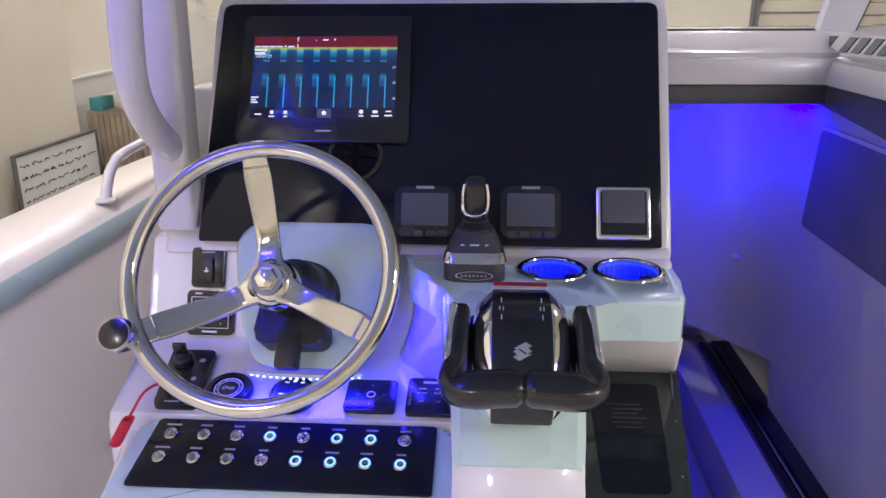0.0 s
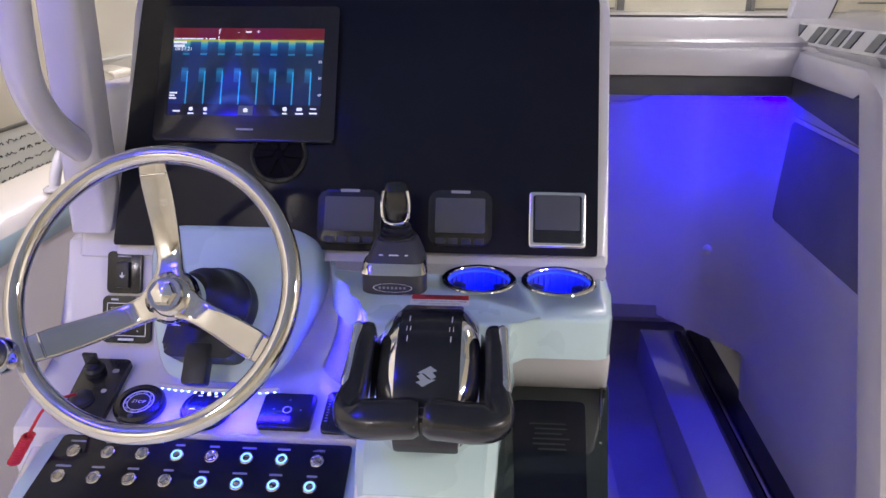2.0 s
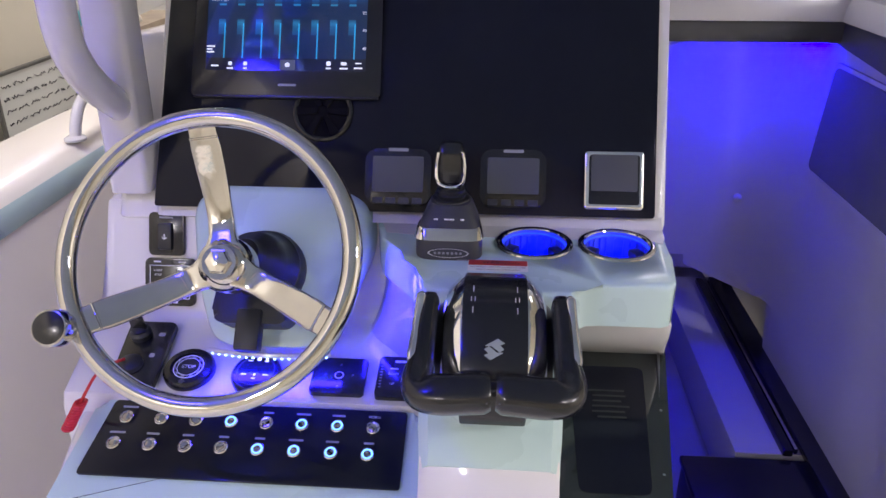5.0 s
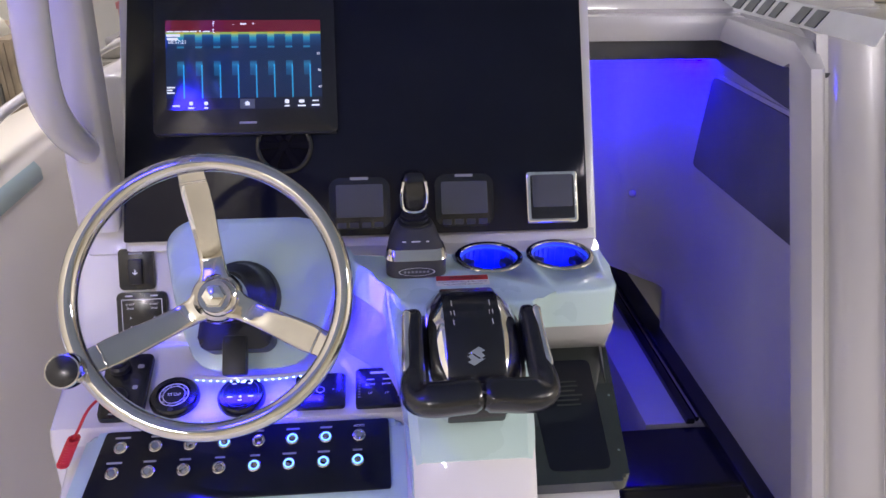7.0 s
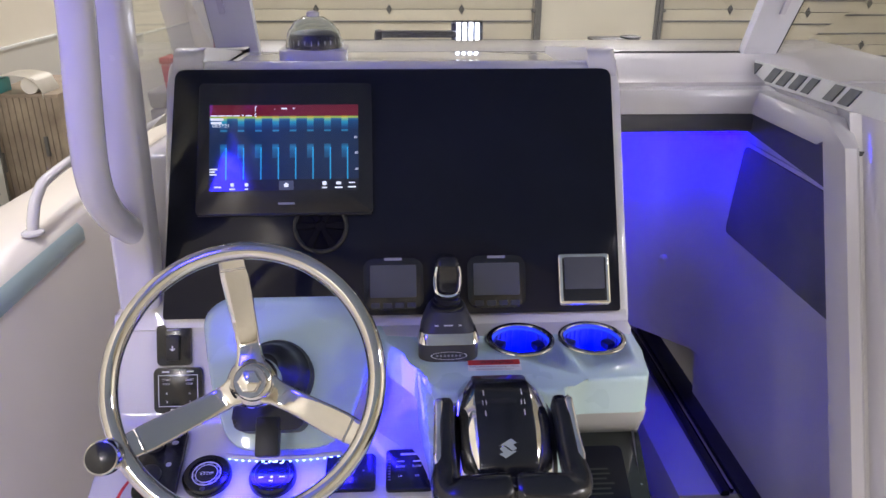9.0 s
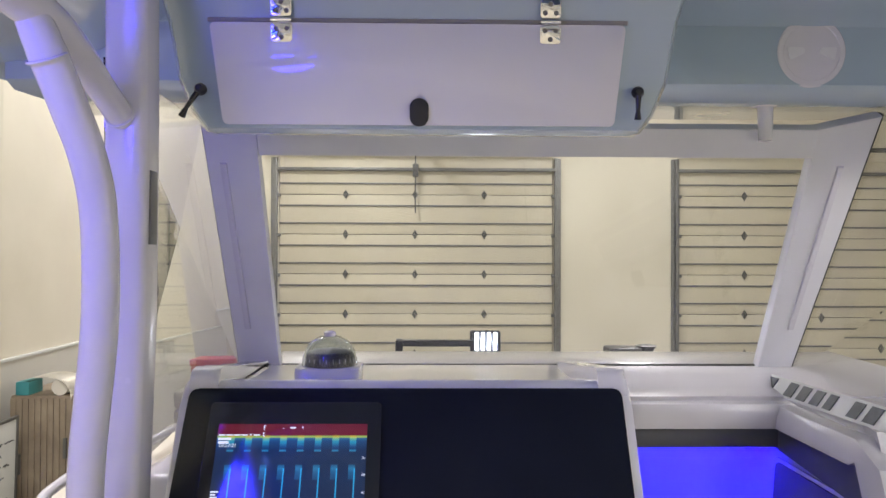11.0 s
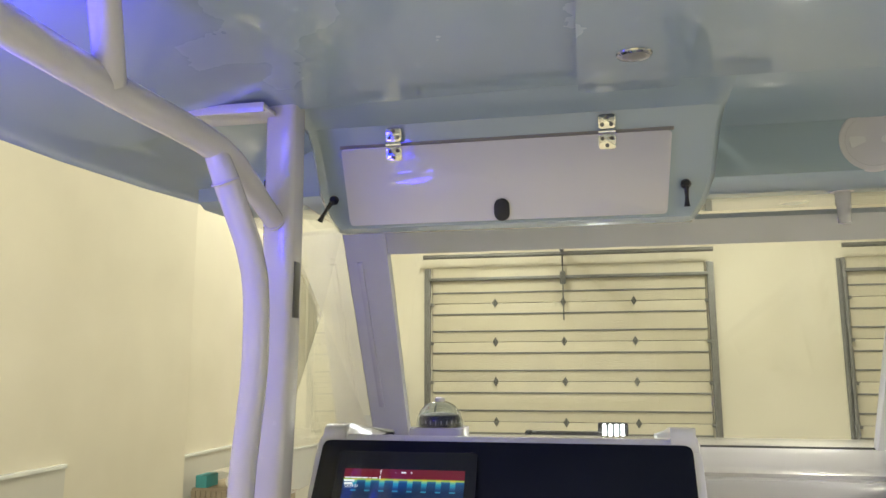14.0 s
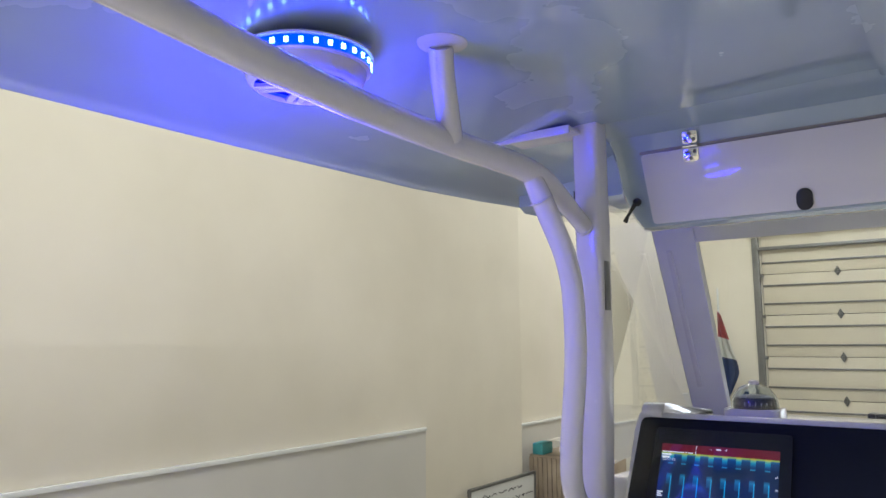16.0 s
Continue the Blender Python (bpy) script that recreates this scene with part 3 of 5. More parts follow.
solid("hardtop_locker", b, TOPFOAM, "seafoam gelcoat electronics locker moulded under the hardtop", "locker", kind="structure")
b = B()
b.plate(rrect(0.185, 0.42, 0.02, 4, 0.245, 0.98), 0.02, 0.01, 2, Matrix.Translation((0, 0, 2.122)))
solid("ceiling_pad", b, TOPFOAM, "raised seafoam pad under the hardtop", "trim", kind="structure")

# ---- helm console ----
console = thing("helm_console", "white and seafoam gelcoat helm console with a black display panel", "helm console")


def taper(b):
    """Draw the starboard side in towards the helmsman."""
    for v in b.bm.verts:
        if v.co.x > 0.3:
            v.co.x += 0.003 - 0.042 * max(0.0, min(1.3, (1.10 - v.co.y) / 0.28))


# upper pod behind the display panel
b = B()
b.extrude_x([(1.178, 1.065), (1.368, 1.425), (1.385, 1.458), (1.40, 1.467), (1.43, 1.465), (1.50, 1.442), (1.60, 1.436), (2.05, 1.40), (2.05, 1.0), (1.3, 0.2), (1.3, 1.0)], -0.422, 0.366, 0.012, 3)
part("pod", b, WHITE, console)
b = B()
b.extrude_x([(1.182, 1.06), (1.305, 1.295), (1.325, 1.312), (1.36, 1.316), (2.02, 1.30), (2.02, 0.9), (1.35, 0.9)], -0.486, -0.40, 0.014, 3)
part("pod_flank", b, WHITE, console)
for x in (-0.385, 0.335):
    b = B()
    b.plate(rpoly([(1.372, 1.43), (1.80, 1.43), (1.80, 1.445), (1.5, 1.478), (1.42, 1.49), (1.39, 1.484)], 0.015), 0.05, 0.014, 3, basis((x - 0.025, 0, 0), (0, 1, 0), (0, 0, 1)))
    part("pod_shoulder", b, WHITE, console)
# switch column and button housing
b = B()
b.extrude_x([(1.215, 1.085), (1.197, 1.082), (1.137, 0.93), (1.125, 0.913), (1.105, 0.9035), (0.975, 0.8725), (0.965, 0.85), (0.93, 0.30), (0.98, -0.02), (1.3, -0.02), (1.3, 1.0)], -0.508, 0.045, 0.014, 3)
part("switch_column", b, WHITE, console)
b = B()
b.plate(rpoly([(-0.462, -0.135), (0.022, -0.135), (0.02, 0.032), (-0.446, 0.032)], 0.015), 0.09, 0.012, 3, PD, -0.092)
part("button_housing", b, FOAM, console, "seafoam gelcoat housing")
b = B()
b.extrude_x([(0.97, 0.85), (0.79, 0.76), (0.90, 0.2), (0.95, -0.02), (1.2, -0.02), (1.2, 0.8)], -0.478, 0.36, 0.012, 3)
taper(b)
part("base", b, WHITE, console)
# cup shelf
edge = [(v.x, v.y) for v in spline([(-0.072, 1.195, 0), (-0.058, 1.13, 0), (-0.036, 1.095, 0), (-0.006, 1.05, 0), (0.012, 1.0, 0), (0.03, 0.965, 0)], 2)]
b = B()
b.plate(edge + [(0.21, 0.962), (0.218, 0.978), (0.232, 0.99), (0.25, 0.992), (0.330, 0.992), (0.342, 0.998), (0.348, 1.012), (0.354, 1.07), (0.361, 1.195)], 0.062, 0.009, 3, None, 1.004)
shelf = part("cup_shelf", b, FOAM, console, "seafoam gelcoat shelf")
b = B()
for cx in (0.167, 0.284):
    b.lathe([(0.0495, 0), (0.0495, 0.2)], 40, Matrix.Translation((cx, 1.113, 0.95)))
cutter = new("cutter", finish(b, "cutter", FOAM))
md = shelf.modifiers.new("holes", "BOOLEAN")
md.operation, md.object, md.solver, md.use_self, md.use_hole_tolerant = "DIFFERENCE", cutter, "EXACT", True, True
holed = bpy.data.meshes.new_from_object(shelf.evaluated_get(bpy.context.evaluated_depsgraph_get()))
shelf.modifiers.clear()
shelf.data = holed
bpy.data.objects.remove(cutter)
b = B()
rings = []
for k, (x, y) in enumerate(edge):
    q = []
    for t in range(7):
        u = t / 6
        zb = 0.872 + 0.24 * (y - 0.06 - 0.965) + 0.002
        q.append((x + 0.012 - (0.075 - 0.062 * min(1, k / 5)) * u ** 2.2, y - 0.02 * u, 1.05 + (zb - 1.05) * (1 - (1 - u) ** 1.7) ** 0.75))
    rings.append(q)
b.loft(rings, False, False)
bmesh.ops.solidify(b.bm, geom=list(b.bm.faces), thickness=0.004)
part("cove", b, WHITE, console)
b = B()
b.extrude_x([(1.19, 1.01), (0.998, 1.006), (1.012, 0.972), (1.050, 0.928), (1.082, 0.90), (1.078, 0.893), (0.80, 0.822), (0.80, 0.70), (1.2, 0.70)], 0.02, 0.360, 0.01, 3)
taper(b)
part("lower_shelf", b, WHITE, console)
b = B()
b.extrude_x([(1.205, 1.079), (1.188, 1.081), (1.174, 1.0715), (1.168, 1.0668), (1.2, 1.06)], -0.105, 0.361, 0.003)
part("shelf_upstand", b, WHITE, console)
# the upper part of the shelf is white, parted from the seafoam along a line through the cups
pts = [(-0.050, 1.135), (0.0, 1.128)]
for cx in (0.167, 0.284):
    for k in range(17):
        a = math.pi - 0.28 - (math.pi - 0.56) * k / 16
        pts.append((cx + 0.0515 * math.cos(a), 1.113 + 0.0515 * math.sin(a)))
pts += [(0.350, 1.120), (0.357, 1.14), (0.3605, 1.19), (-0.066, 1.19)]
b = B()
b.plate(pts, 0.0009, 0, 1, None, 1.0657)
part("shelf_band", b, WHITE, console, "white gelcoat band")
# throttle pedestal
b = B()
rings = []
for y, z, x0, x1 in ((1.06, 1.066, -0.005, 0.235), (1.02, 1.064, 0.0, 0.225), (0.96, 1.035, 0.012, 0.21), (0.90, 0.995, 0.02, 0.20), (0.84, 0.945, 0.024, 0.196), (0.822, 0.925, 0.026, 0.194), (0.814, 0.913, 0.026, 0.194)):
    rings.append([(x0, y + 0.03, z - 0.12), (x0, y + 0.006, z - 0.014), (x0 + 0.012, y, z), (x1 - 0.012, y, z), (x1, y + 0.006, z - 0.014), (x1, y + 0.03, z - 0.12)])
b.loft(rings)
part("throttle_pedestal", b, FOAM, console, "seafoam gelcoat pedestal")
b = B()
rings = []
for y, z, x0, x1 in ((0.818, 0.914, 0.027, 0.193), (0.795, 0.885, 0.027, 0.193), (0.775, 0.84, 0.027, 0.193), (0.765, 0.78, 0.027, 0.193), (0.765, 0.4, 0.027, 0.193)):
    rings.append([(x0, y + 0.10, z - 0.03), (x0, y + 0.01, z), (x0 + 0.012, y, z), (x1 - 0.012, y, z), (x1, y + 0.01, z), (x1, y + 0.10, z - 0.03)])
b.loft(rings)
part("pedestal_foot", b, WHITE, console)
# steering fairing


def pb(x, z):
    return (x, (z - 0.92) / 0.762)


FM = Matrix(((1, 0, 0, 0), (0, 1, -0.648, 0), (0, 0, 0.762, 0), (0, 0, 0, 1)))
b = B(PB @ FM)
outline = rpoly([pb(-0.295, 0.924), pb(-0.125, 0.924), pb(-0.074, 1.02), pb(-0.082, 1.09), pb(-0.125, 1.113), pb(-0.322, 1.113), pb(-0.352, 1.085), pb(-0.332, 1.0)], [0.04, 0.05, 0.06, 0.03, 0.06, 0.06, 0.03, 0.06], 8)
rings = []
for depth, f in ((-0.13, 1.07), (-0.05, 1.035), (-0.022, 1.02), (-0.012, 1.008), (-0.005, 0.988), (-0.001, 0.96), (0.0, 0.93)):
    rings.append([(-0.214 + (x + 0.214) * f, 0.125 + (y - 0.125) * f, depth) for x, y in outline])
b.loft(rings)
part("steering_fairing", b, FOAM, console, "seafoam gelcoat steering fairing")
# black display panel
b = B(PA)
b.plate(rpoly([(-0.419, 0.0), (0.347, 0.0), (0.349, 0.426), (-0.406, 0.426)], [0.004, 0.004, 0.016, 0.016]), 0.006, 0.002, 2)
part("display_panel", b, PANEL, console, "glossy black acrylic panel")

# chart plotter
plotter = thing("chart_plotter", "black chart plotter showing a colourful sonar picture", "chart plotter")
b = B(PA)
b.plate(rpoly([(-0.366, 0.172), (-0.070, 0.172), (-0.071, 0.398), (-0.362, 0.398)], 0.006), 0.010, 0.003, 2, None, 0.006)
part("bezel", b, SATIN, plotter)
SX0, SX1, SY0, SY1 = -0.344, -0.094, 0.212, 0.360


def sonar_material():
    m = bpy.data.materials.new("sonar_screen")
    m.use_nodes = True
    nt = m.node_tree
    bs = nt.nodes["Principled BSDF"]
    bs.inputs["Base Color"].default_value = (0.01, 0.01, 0.012, 1)
    bs.inputs["Roughness"].default_value = 0.07
    bs.inputs["Specular IOR Level"].default_value = 0.75
    tc = nt.nodes.new("ShaderNodeTexCoord")
    sep = nt.nodes.new("ShaderNodeSeparateXYZ")
    nt.links.new(tc.outputs["UV"], sep.inputs[0])

    def math_node(op, a, c=None, val=None):
        n = nt.nodes.new("ShaderNodeMath")
        n.operation = op
        nt.links.new(a, n.inputs[0])
        if c is not None:
            nt.links.new(c, n.inputs[1])
        if val is not None:
            n.inputs[1].default_value = val
        return n.outputs[0]

    u, v = sep.outputs[0], sep.outputs[1]
    saw = math_node("FRACT", math_node("MULTIPLY", u, val=8.6))
    # depth bands, top to bottom; every ping ends in a bright echo line
    ramp = nt.nodes.new("ShaderNodeValToRGB")
    nt.links.new(v, ramp.inputs["Fac"])
    r = ramp.color_ramp
    stops = [(0.0, (0.004, 0.02, 0.07)), (0.36, (0.005, 0.03, 0.10)), (0.40, (0.005, 0.045, 0.14)), (0.46, (0.008, 0.09, 0.24)), (0.50, (0.015, 0.2, 0.4)), (0.55, (0.006, 0.03, 0.09)), (0.685, (0.004, 0.03, 0.1)), (0.69, (0.03, 0.35, 0.6)), (0.705, (0.03, 0.35, 0.6)), (0.71, (0.004, 0.05, 0.16)),
             (0.74, (0.005, 0.10, 0.3)), (0.80, (0.02, 0.45, 0.7)), (0.835, (0.30, 0.75, 0.35)), (0.855, (0.9, 0.75, 0.05)), (0.875, (0.22, 0.006, 0.02)), (1.0, (0.20, 0.006, 0.022))]
    r.elements[0].position, r.elements[0].color = stops[0][0], (*stops[0][1], 1)
    r.elements[1].position, r.elements[1].color = stops[-1][0], (*stops[-1][1], 1)
    for p, c in stops[1:-1]:
        r.elements.new(p).color = (*c, 1)
    noise_tex = nt.nodes.new("ShaderNodeTexNoise")
    noise_tex.inputs["Scale"].default_value = 60
    mp = nt.nodes.new("ShaderNodeMapping")
    mp.inputs["Scale"].default_value = (0.12, 3.0, 1)
    nt.links.new(tc.outputs["UV"], mp.inputs[0])
    nt.links.new(mp.outputs[0], noise_tex.inputs["Vector"])
    below = math_node("LESS_THAN", v, val=0.87)
    line = math_node("MULTIPLY", math_node("GREATER_THAN", saw, val=0.93), math_node("LESS_THAN", v, val=0.50))
    right = math_node("GREATER_THAN", saw, val=0.62)
    band = math_node("MULTIPLY", math_node("MULTIPLY", right, math_node("GREATER_THAN", v, val=0.38)), math_node("LESS_THAN", v, val=0.54))
    dim = math_node("ADD", math_node("MULTIPLY", noise_tex.outputs["Fac"], val=0.7), val=0.55)
    flat = nt.nodes.new("ShaderNodeValToRGB")
    nt.links.new(v, flat.inputs["Fac"])
    fr = flat.color_ramp
    fr.elements[0].position, fr.elements[0].color = 0.0, (0.004, 0.02, 0.07, 1)
    fr.elements[1].position, fr.elements[1].color = 1.0, (0.20, 0.006, 0.022, 1)
    for p, c in ((0.40, (0.005, 0.03, 0.10)), (0.55, (0.006, 0.03, 0.09)), (0.70, (0.004, 0.03, 0.11)), (0.80, (0.006, 0.08, 0.24)), (0.838, (0.02, 0.2, 0.4)), (0.845, (0.45, 0.7, 0.10)), (0.862, (0.5, 0.75, 0.12)), (0.868, (0.22, 0.006, 0.02))):
        fr.elements.new(p).color = (*c, 1)
    pick = nt.nodes.new("ShaderNodeMixRGB")
    nt.links.new(right, pick.inputs[0])
    nt.links.new(flat.outputs[0], pick.inputs[1])
    nt.links.new(ramp.outputs[0], pick.inputs[2])
    mix = nt.nodes.new("ShaderNodeMixRGB")
    mix.blend_type = "MULTIPLY"
    mix.inputs[0].default_value = 1
    nt.links.new(pick.outputs[0], mix.inputs[1])
    nt.links.new(dim, mix.inputs[2])
    addn = nt.nodes.new("ShaderNodeMixRGB")
    addn.blend_type = "ADD"
    nt.links.new(math_node("ADD", math_node("MULTIPLY", line, val=1.0), math_node("MULTIPLY", math_node("MULTIPLY", band, noise_tex.outputs["Fac"]), val=0.25)), addn.inputs[0])
    nt.links.new(mix.outputs[0], addn.inputs[1])
    addn.inputs[2].default_value = (0.02, 0.5, 0.85, 1)
    low = nt.nodes.new("ShaderNodeMixRGB")
    nt.links.new(math_node("LESS_THAN", v, val=0.13), low.inputs[0])
    nt.links.new(addn.outputs[0], low.inputs[1])
    low.inputs[2].default_value = (0.004, 0.006, 0.012, 1)
    nt.links.new(low.outputs[0], bs.inputs["Emission Color"])
    bs.inputs["Emission Strength"].default_value = 0.72
    return m


SONAR = sonar_material()
me = bpy.data.meshes.new("sonar_screen")
zs_ = 0.0165
me.from_pydata([tuple(PA @ Vector(p)) for p in ((SX0, SY0, zs_), (SX1, SY0, zs_), (SX1, SY1, zs_), (SX0, SY1, zs_))], [], [(0, 1, 2, 3)])
uv = me.uv_layers.new(name="uv")
for k, c in enumerate(((0, 0), (1, 0), (1, 1), (0, 1))):
    uv.data[k].uv = c
me.materials.append(SONAR)
ob = new("screen", me)
ob.parent = plotter
ob["label"] = "lit sonar screen with red band and blue echoes"


def gauge(x0, x1, z0, z1, kind):
    y0, y1 = (z0 - 1.08) / 0.88, (z1 - 1.08) / 0.88
    cx, cy, w, h = (x0 + x1) / 2, (y0 + y1) / 2, x1 - x0, y1 - y0
    if kind == "engine":
        g = thing("engine_gauge", "square black engine gauge with a blank grey display", "gauge", "engine gauges")
        b = B(PA)
        b.plate(rpoly([(cx - w / 2 + 0.01, cy - h / 2), (cx + w / 2 - 0.01, cy - h / 2), (cx + w / 2, cy - h / 2 + 0.012), (cx + w / 2, cy + h / 2 - 0.012), (cx + w / 2 - 0.01, cy + h / 2), (cx - w / 2 + 0.01, cy + h / 2), (cx - w / 2, cy + h / 2 - 0.012), (cx - w / 2, cy - h / 2 + 0.012)], 0.006), 0.014, 0.004, 2, None, 0.006)
        part("body", b, SATIN, g)
        b = B(PA)
        b.plate(rrect(0.077, 0.054, 0.003, 3, cx, cy + 0.004), 0.002, 0, 1, None, 0.020)
        part("display", b, LENS, g, "blank grey display")
        for k in range(4):
            b = B(PA)
            b.plate(rrect(0.015, 0.009, 0.002, 3, cx - 0.03 + 0.02 * k, cy - 0.036), 0.002, 0.0006, 1, None, 0.020)
            part("key", b, GREY, g)
        b = B(PA)
        b.plate(rrect(0.03, 0.0045, 0.001, 2, cx, cy + 0.041), 0.0008, 0, 1, None, 0.020)
        part("maker_mark", b, DIMMARK, g)
    else:
        g = thing("multi_display", "square dark display in a bright chrome frame", "display")
        b = B(PA)
        b.plate(rrect(w, h, 0.006, 4, cx, cy), 0.014, 0.004, 3, None, 0.006)
        part("frame", b, CHROME, g)
        b = B(PA)
        b.plate(rrect(w - 0.014, h - 0.014, 0.003, 3, cx, cy), 0.002, 0, 1, None, 0.019)
        part("display", b, SATIN, g)
        b = B(PA)
        b.plate(rrect(w - 0.020, h * 0.62, 0.002, 3, cx, cy + h * 0.12), 0.001, 0, 1, None, 0.021)
        part("screen", b, LENS, g)
    return g


gauge(-0.088, 0.012, 1.088, 1.163, "engine")
gauge(0.086, 0.184, 1.088, 1.165, "engine")
gauge(0.240, 0.328, 1.089, 1.166, "multi")

# ---- steering wheel ----
wheel = thing("steering_wheel", "polished stainless steering wheel with three spokes and a knob", "steering wheel")
TILT_W = radians(34)
WC = Vector((-0.230, 0.908, 1.129))
PW = basis(WC, (1, 0, 0), (0, math.sin(TILT_W), math.cos(TILT_W)))
RW = 0.1735
b = B(PW)
b.torus(RW, 0.0122, None, 96, 16)
part("rim", b, STEEL, wheel)
for ang in (98, 209, -26):
    a = radians(ang)
    d = Vector((math.cos(a), math.sin(a), 0))
    s = Vector((-math.sin(a), math.cos(a), 0))
    b = B(PW)
    rings = []
    for rr, w, z, th in ((0.008, 0.024, -0.056, 0.010), (0.024, 0.0215, -0.056, 0.010), (0.036, 0.0175, -0.058, 0.008), (0.055, 0.0165, -0.056, 0.006), (0.085, 0.0170, -0.045, 0.005), (0.115, 0.0185, -0.030, 0.0048), (0.140, 0.0190, -0.016, 0.0048), (0.155, 0.0175, -0.008, 0.0048), (0.171, 0.0170, -0.002, 0.0048)):
        c = d * rr + Vector((0, 0, z))
        rings.append([tuple(c + s * (w * math.copysign(abs(math.cos(q)) ** 0.28, math.cos(q))) + Vector((0, 0, th * math.copysign(abs(math.sin(q)) ** 0.5, math.sin(q))))) for q in [2 * math.pi * (k + 0.5) / 20 for k in range(20)]])
    b.loft(rings)
    sk = part("spoke", b, BRUSH, wheel)
    b = B(PW)
    c = d * 0.150 + Vector((0, 0, -0.0055))
    b.tube([c - s * 0.017, c + s * 0.017], 0.0016, 8)
    part("weld_seam", b, STEEL, sk)
b = B(PW)
b.lathe([(0.036, -0.085), (0.036, -0.058), (0.031, -0.048), (0.022, -0.043), (0.0215, -0.036)], 32)
part("hub", b, BRUSH, wheel)
b = B(PW)
b.lathe([(0.0165, -0.040), (0.0165, -0.032), (0.0145, -0.028), (0.009, -0.0255), (0.001, -0.0248)], 6)
part("hub_nut", b, CHROME, wheel, "polished hub nut")
a = radians(209)
KD = Vector((math.cos(a), math.sin(a), 0)) * (RW + 0.012)
b = B(PW @ Matrix.Translation(KD))
b.lathe([(0.012, -0.004), (0.010, 0.006), (0.016, 0.010), (0.0215, 0.016), (0.0225, 0.024), (0.0222, 0.034), (0.0205, 0.038), (0.0195, 0.0385)], 36)
part("knob", b, STEEL, wheel)
b = B(PW @ Matrix.Translation(KD))
b.lathe([(0.0194, 0.0375), (0.0185, 0.0395), (0.012, 0.0412), (0.001, 0.042)], 36)
part("knob_cap", b, SATIN, wheel, "black knob cap")

# steering column boot behind the wheel
helm = thing("steering_helm", "black round steering helm with a tilt lever", "steering helm")
b = B(PB @ Matrix.Translation((-0.226, 0.122, 0.0)))
b.lathe([(0.060, -0.002), (0.060, 0.012), (0.056, 0.018), (0.056, 0.026), (0.052, 0.03), (0.045, 0.055), (0.04, 0.075), (0.026, 0.09), (0.02, 0.11)], 32)
part("boot", b, BLACK, helm)
b = B(PB @ Matrix.Translation((-0.228, 0.06, 0.0)))
b.plate(rpoly([(-0.056, -0.012), (-0.044, -0.024), (0.044, -0.024), (0.056, -0.012), (0.05, 0.04), (-0.05, 0.04)], 0.008), 0.05, 0.008, 2)
part("bracket", b, BLACK, helm)
b = B(PB @ Matrix.Translation((-0.228, 0.035, 0.0)))
b.box((0, -0.008, 0.045), (0.036, 0.06, 0.024), 0.006)
part("tilt_lever", b, BLACK, helm)


def text_mesh(name, body, size, m, material, parent, label=""):
    """Flat letters in local xy at m, centred."""
    c = bpy.data.curves.new(name, "FONT")
    c.body, c.size, c.align_x, c.align_y, c.resolution_u = body, size, "CENTER", "CENTER", 2
    tmp = new(name, c)
    me = bpy.data.meshes.new_from_object(tmp.evaluated_get(bpy.context.evaluated_depsgraph_get()))
    bpy.data.objects.remove(tmp)
    bpy.data.curves.remove(c)
    me.transform(m)
    me.materials.clear()
    me.materials.append(material)
    me.name = name
    ob = new(name, me)
    ob.parent = parent
    if label:
        ob["label"] = label
    return ob


def bars(name, spots, m, material, parent):
    """Unreadable print: one flat bar each (x, y, w, h)."""
    for x, y, w, h in spots:
        b = B(m)
        b.plate(rrect(w, h, min(w, h) * 0.3, 2, x, y), 0.0004)
        part(name, b, material, parent)


def T(x, y, z=0.0):
    return Matrix.Translation((x, y, z))


# ---- print on the plotter's screen ----
scr = PA @ T(0, 0, 0.0169)
SW, SH = SX1 - SX0, SY1 - SY0
SCRTXT = glow("screen_white", (0.85, 0.9, 0.95), 0.9)
for body, u, v, size in (("f", 0.307, 0.955, 0.013), ("t", 0.307, 0.885, 0.013), ("08:57:21", 0.076, 0.755, 0.0085), ("20", 0.982, 0.615, 0.006), ("30", 0.985, 0.43, 0.006), ("40", 0.988, 0.24, 0.006), ("+", 0.565, 0.955, 0.010), ("-", 0.435, 0.955, 0.010)):
    text_mesh("screen_text", body, size, scr @ T(SX0 + u * SW, SY0 + v * SH), SCRTXT, plotter)
bars("screen_mark", [(SX0 + u * SW, SY0 + v * SH, w, h) for u, v, w, h in ((0.03, 0.873, 0.011, 0.002), (0.08, 0.873, 0.011, 0.002), (0.13, 0.873, 0.011, 0.002), (0.18, 0.873, 0.011, 0.002), (0.222, 0.876, 0.003, 0.003), (0.262, 0.873, 0.011, 0.002), (0.05, 0.83, 0.022, 0.004), (0.045, 0.79, 0.018, 0.004), (0.03, 0.25, 0.013, 0.0025), (0.022, 0.22, 0.009, 0.0025), (0.028, 0.19, 0.012, 0.0025), (0.06, 0.045, 0.012, 0.0025), (0.155, 0.07, 0.006, 0.006), (0.155, 0.02, 0.010, 0.0025), (0.25, 0.07, 0.006, 0.006), (0.25, 0.02, 0.006, 0.0025), (0.77, 0.08, 0.007, 0.007), (0.77, 0.03, 0.008, 0.0025), (0.865, 0.08, 0.009, 0.005), (0.865, 0.03, 0.013, 0.0025), (0.955, 0.085, 0.010, 0.002), (0.955, 0.035, 0.013, 0.0025), (0.50, 0.955, 0.010, 0.0025))], scr, SCRTXT, plotter)
b = B(scr)
b.plate(rrect(0.024, 0.016, 0.001, 2, SX0 + 0.515 * SW, SY0 + 0.06 * SH), 0.0003)
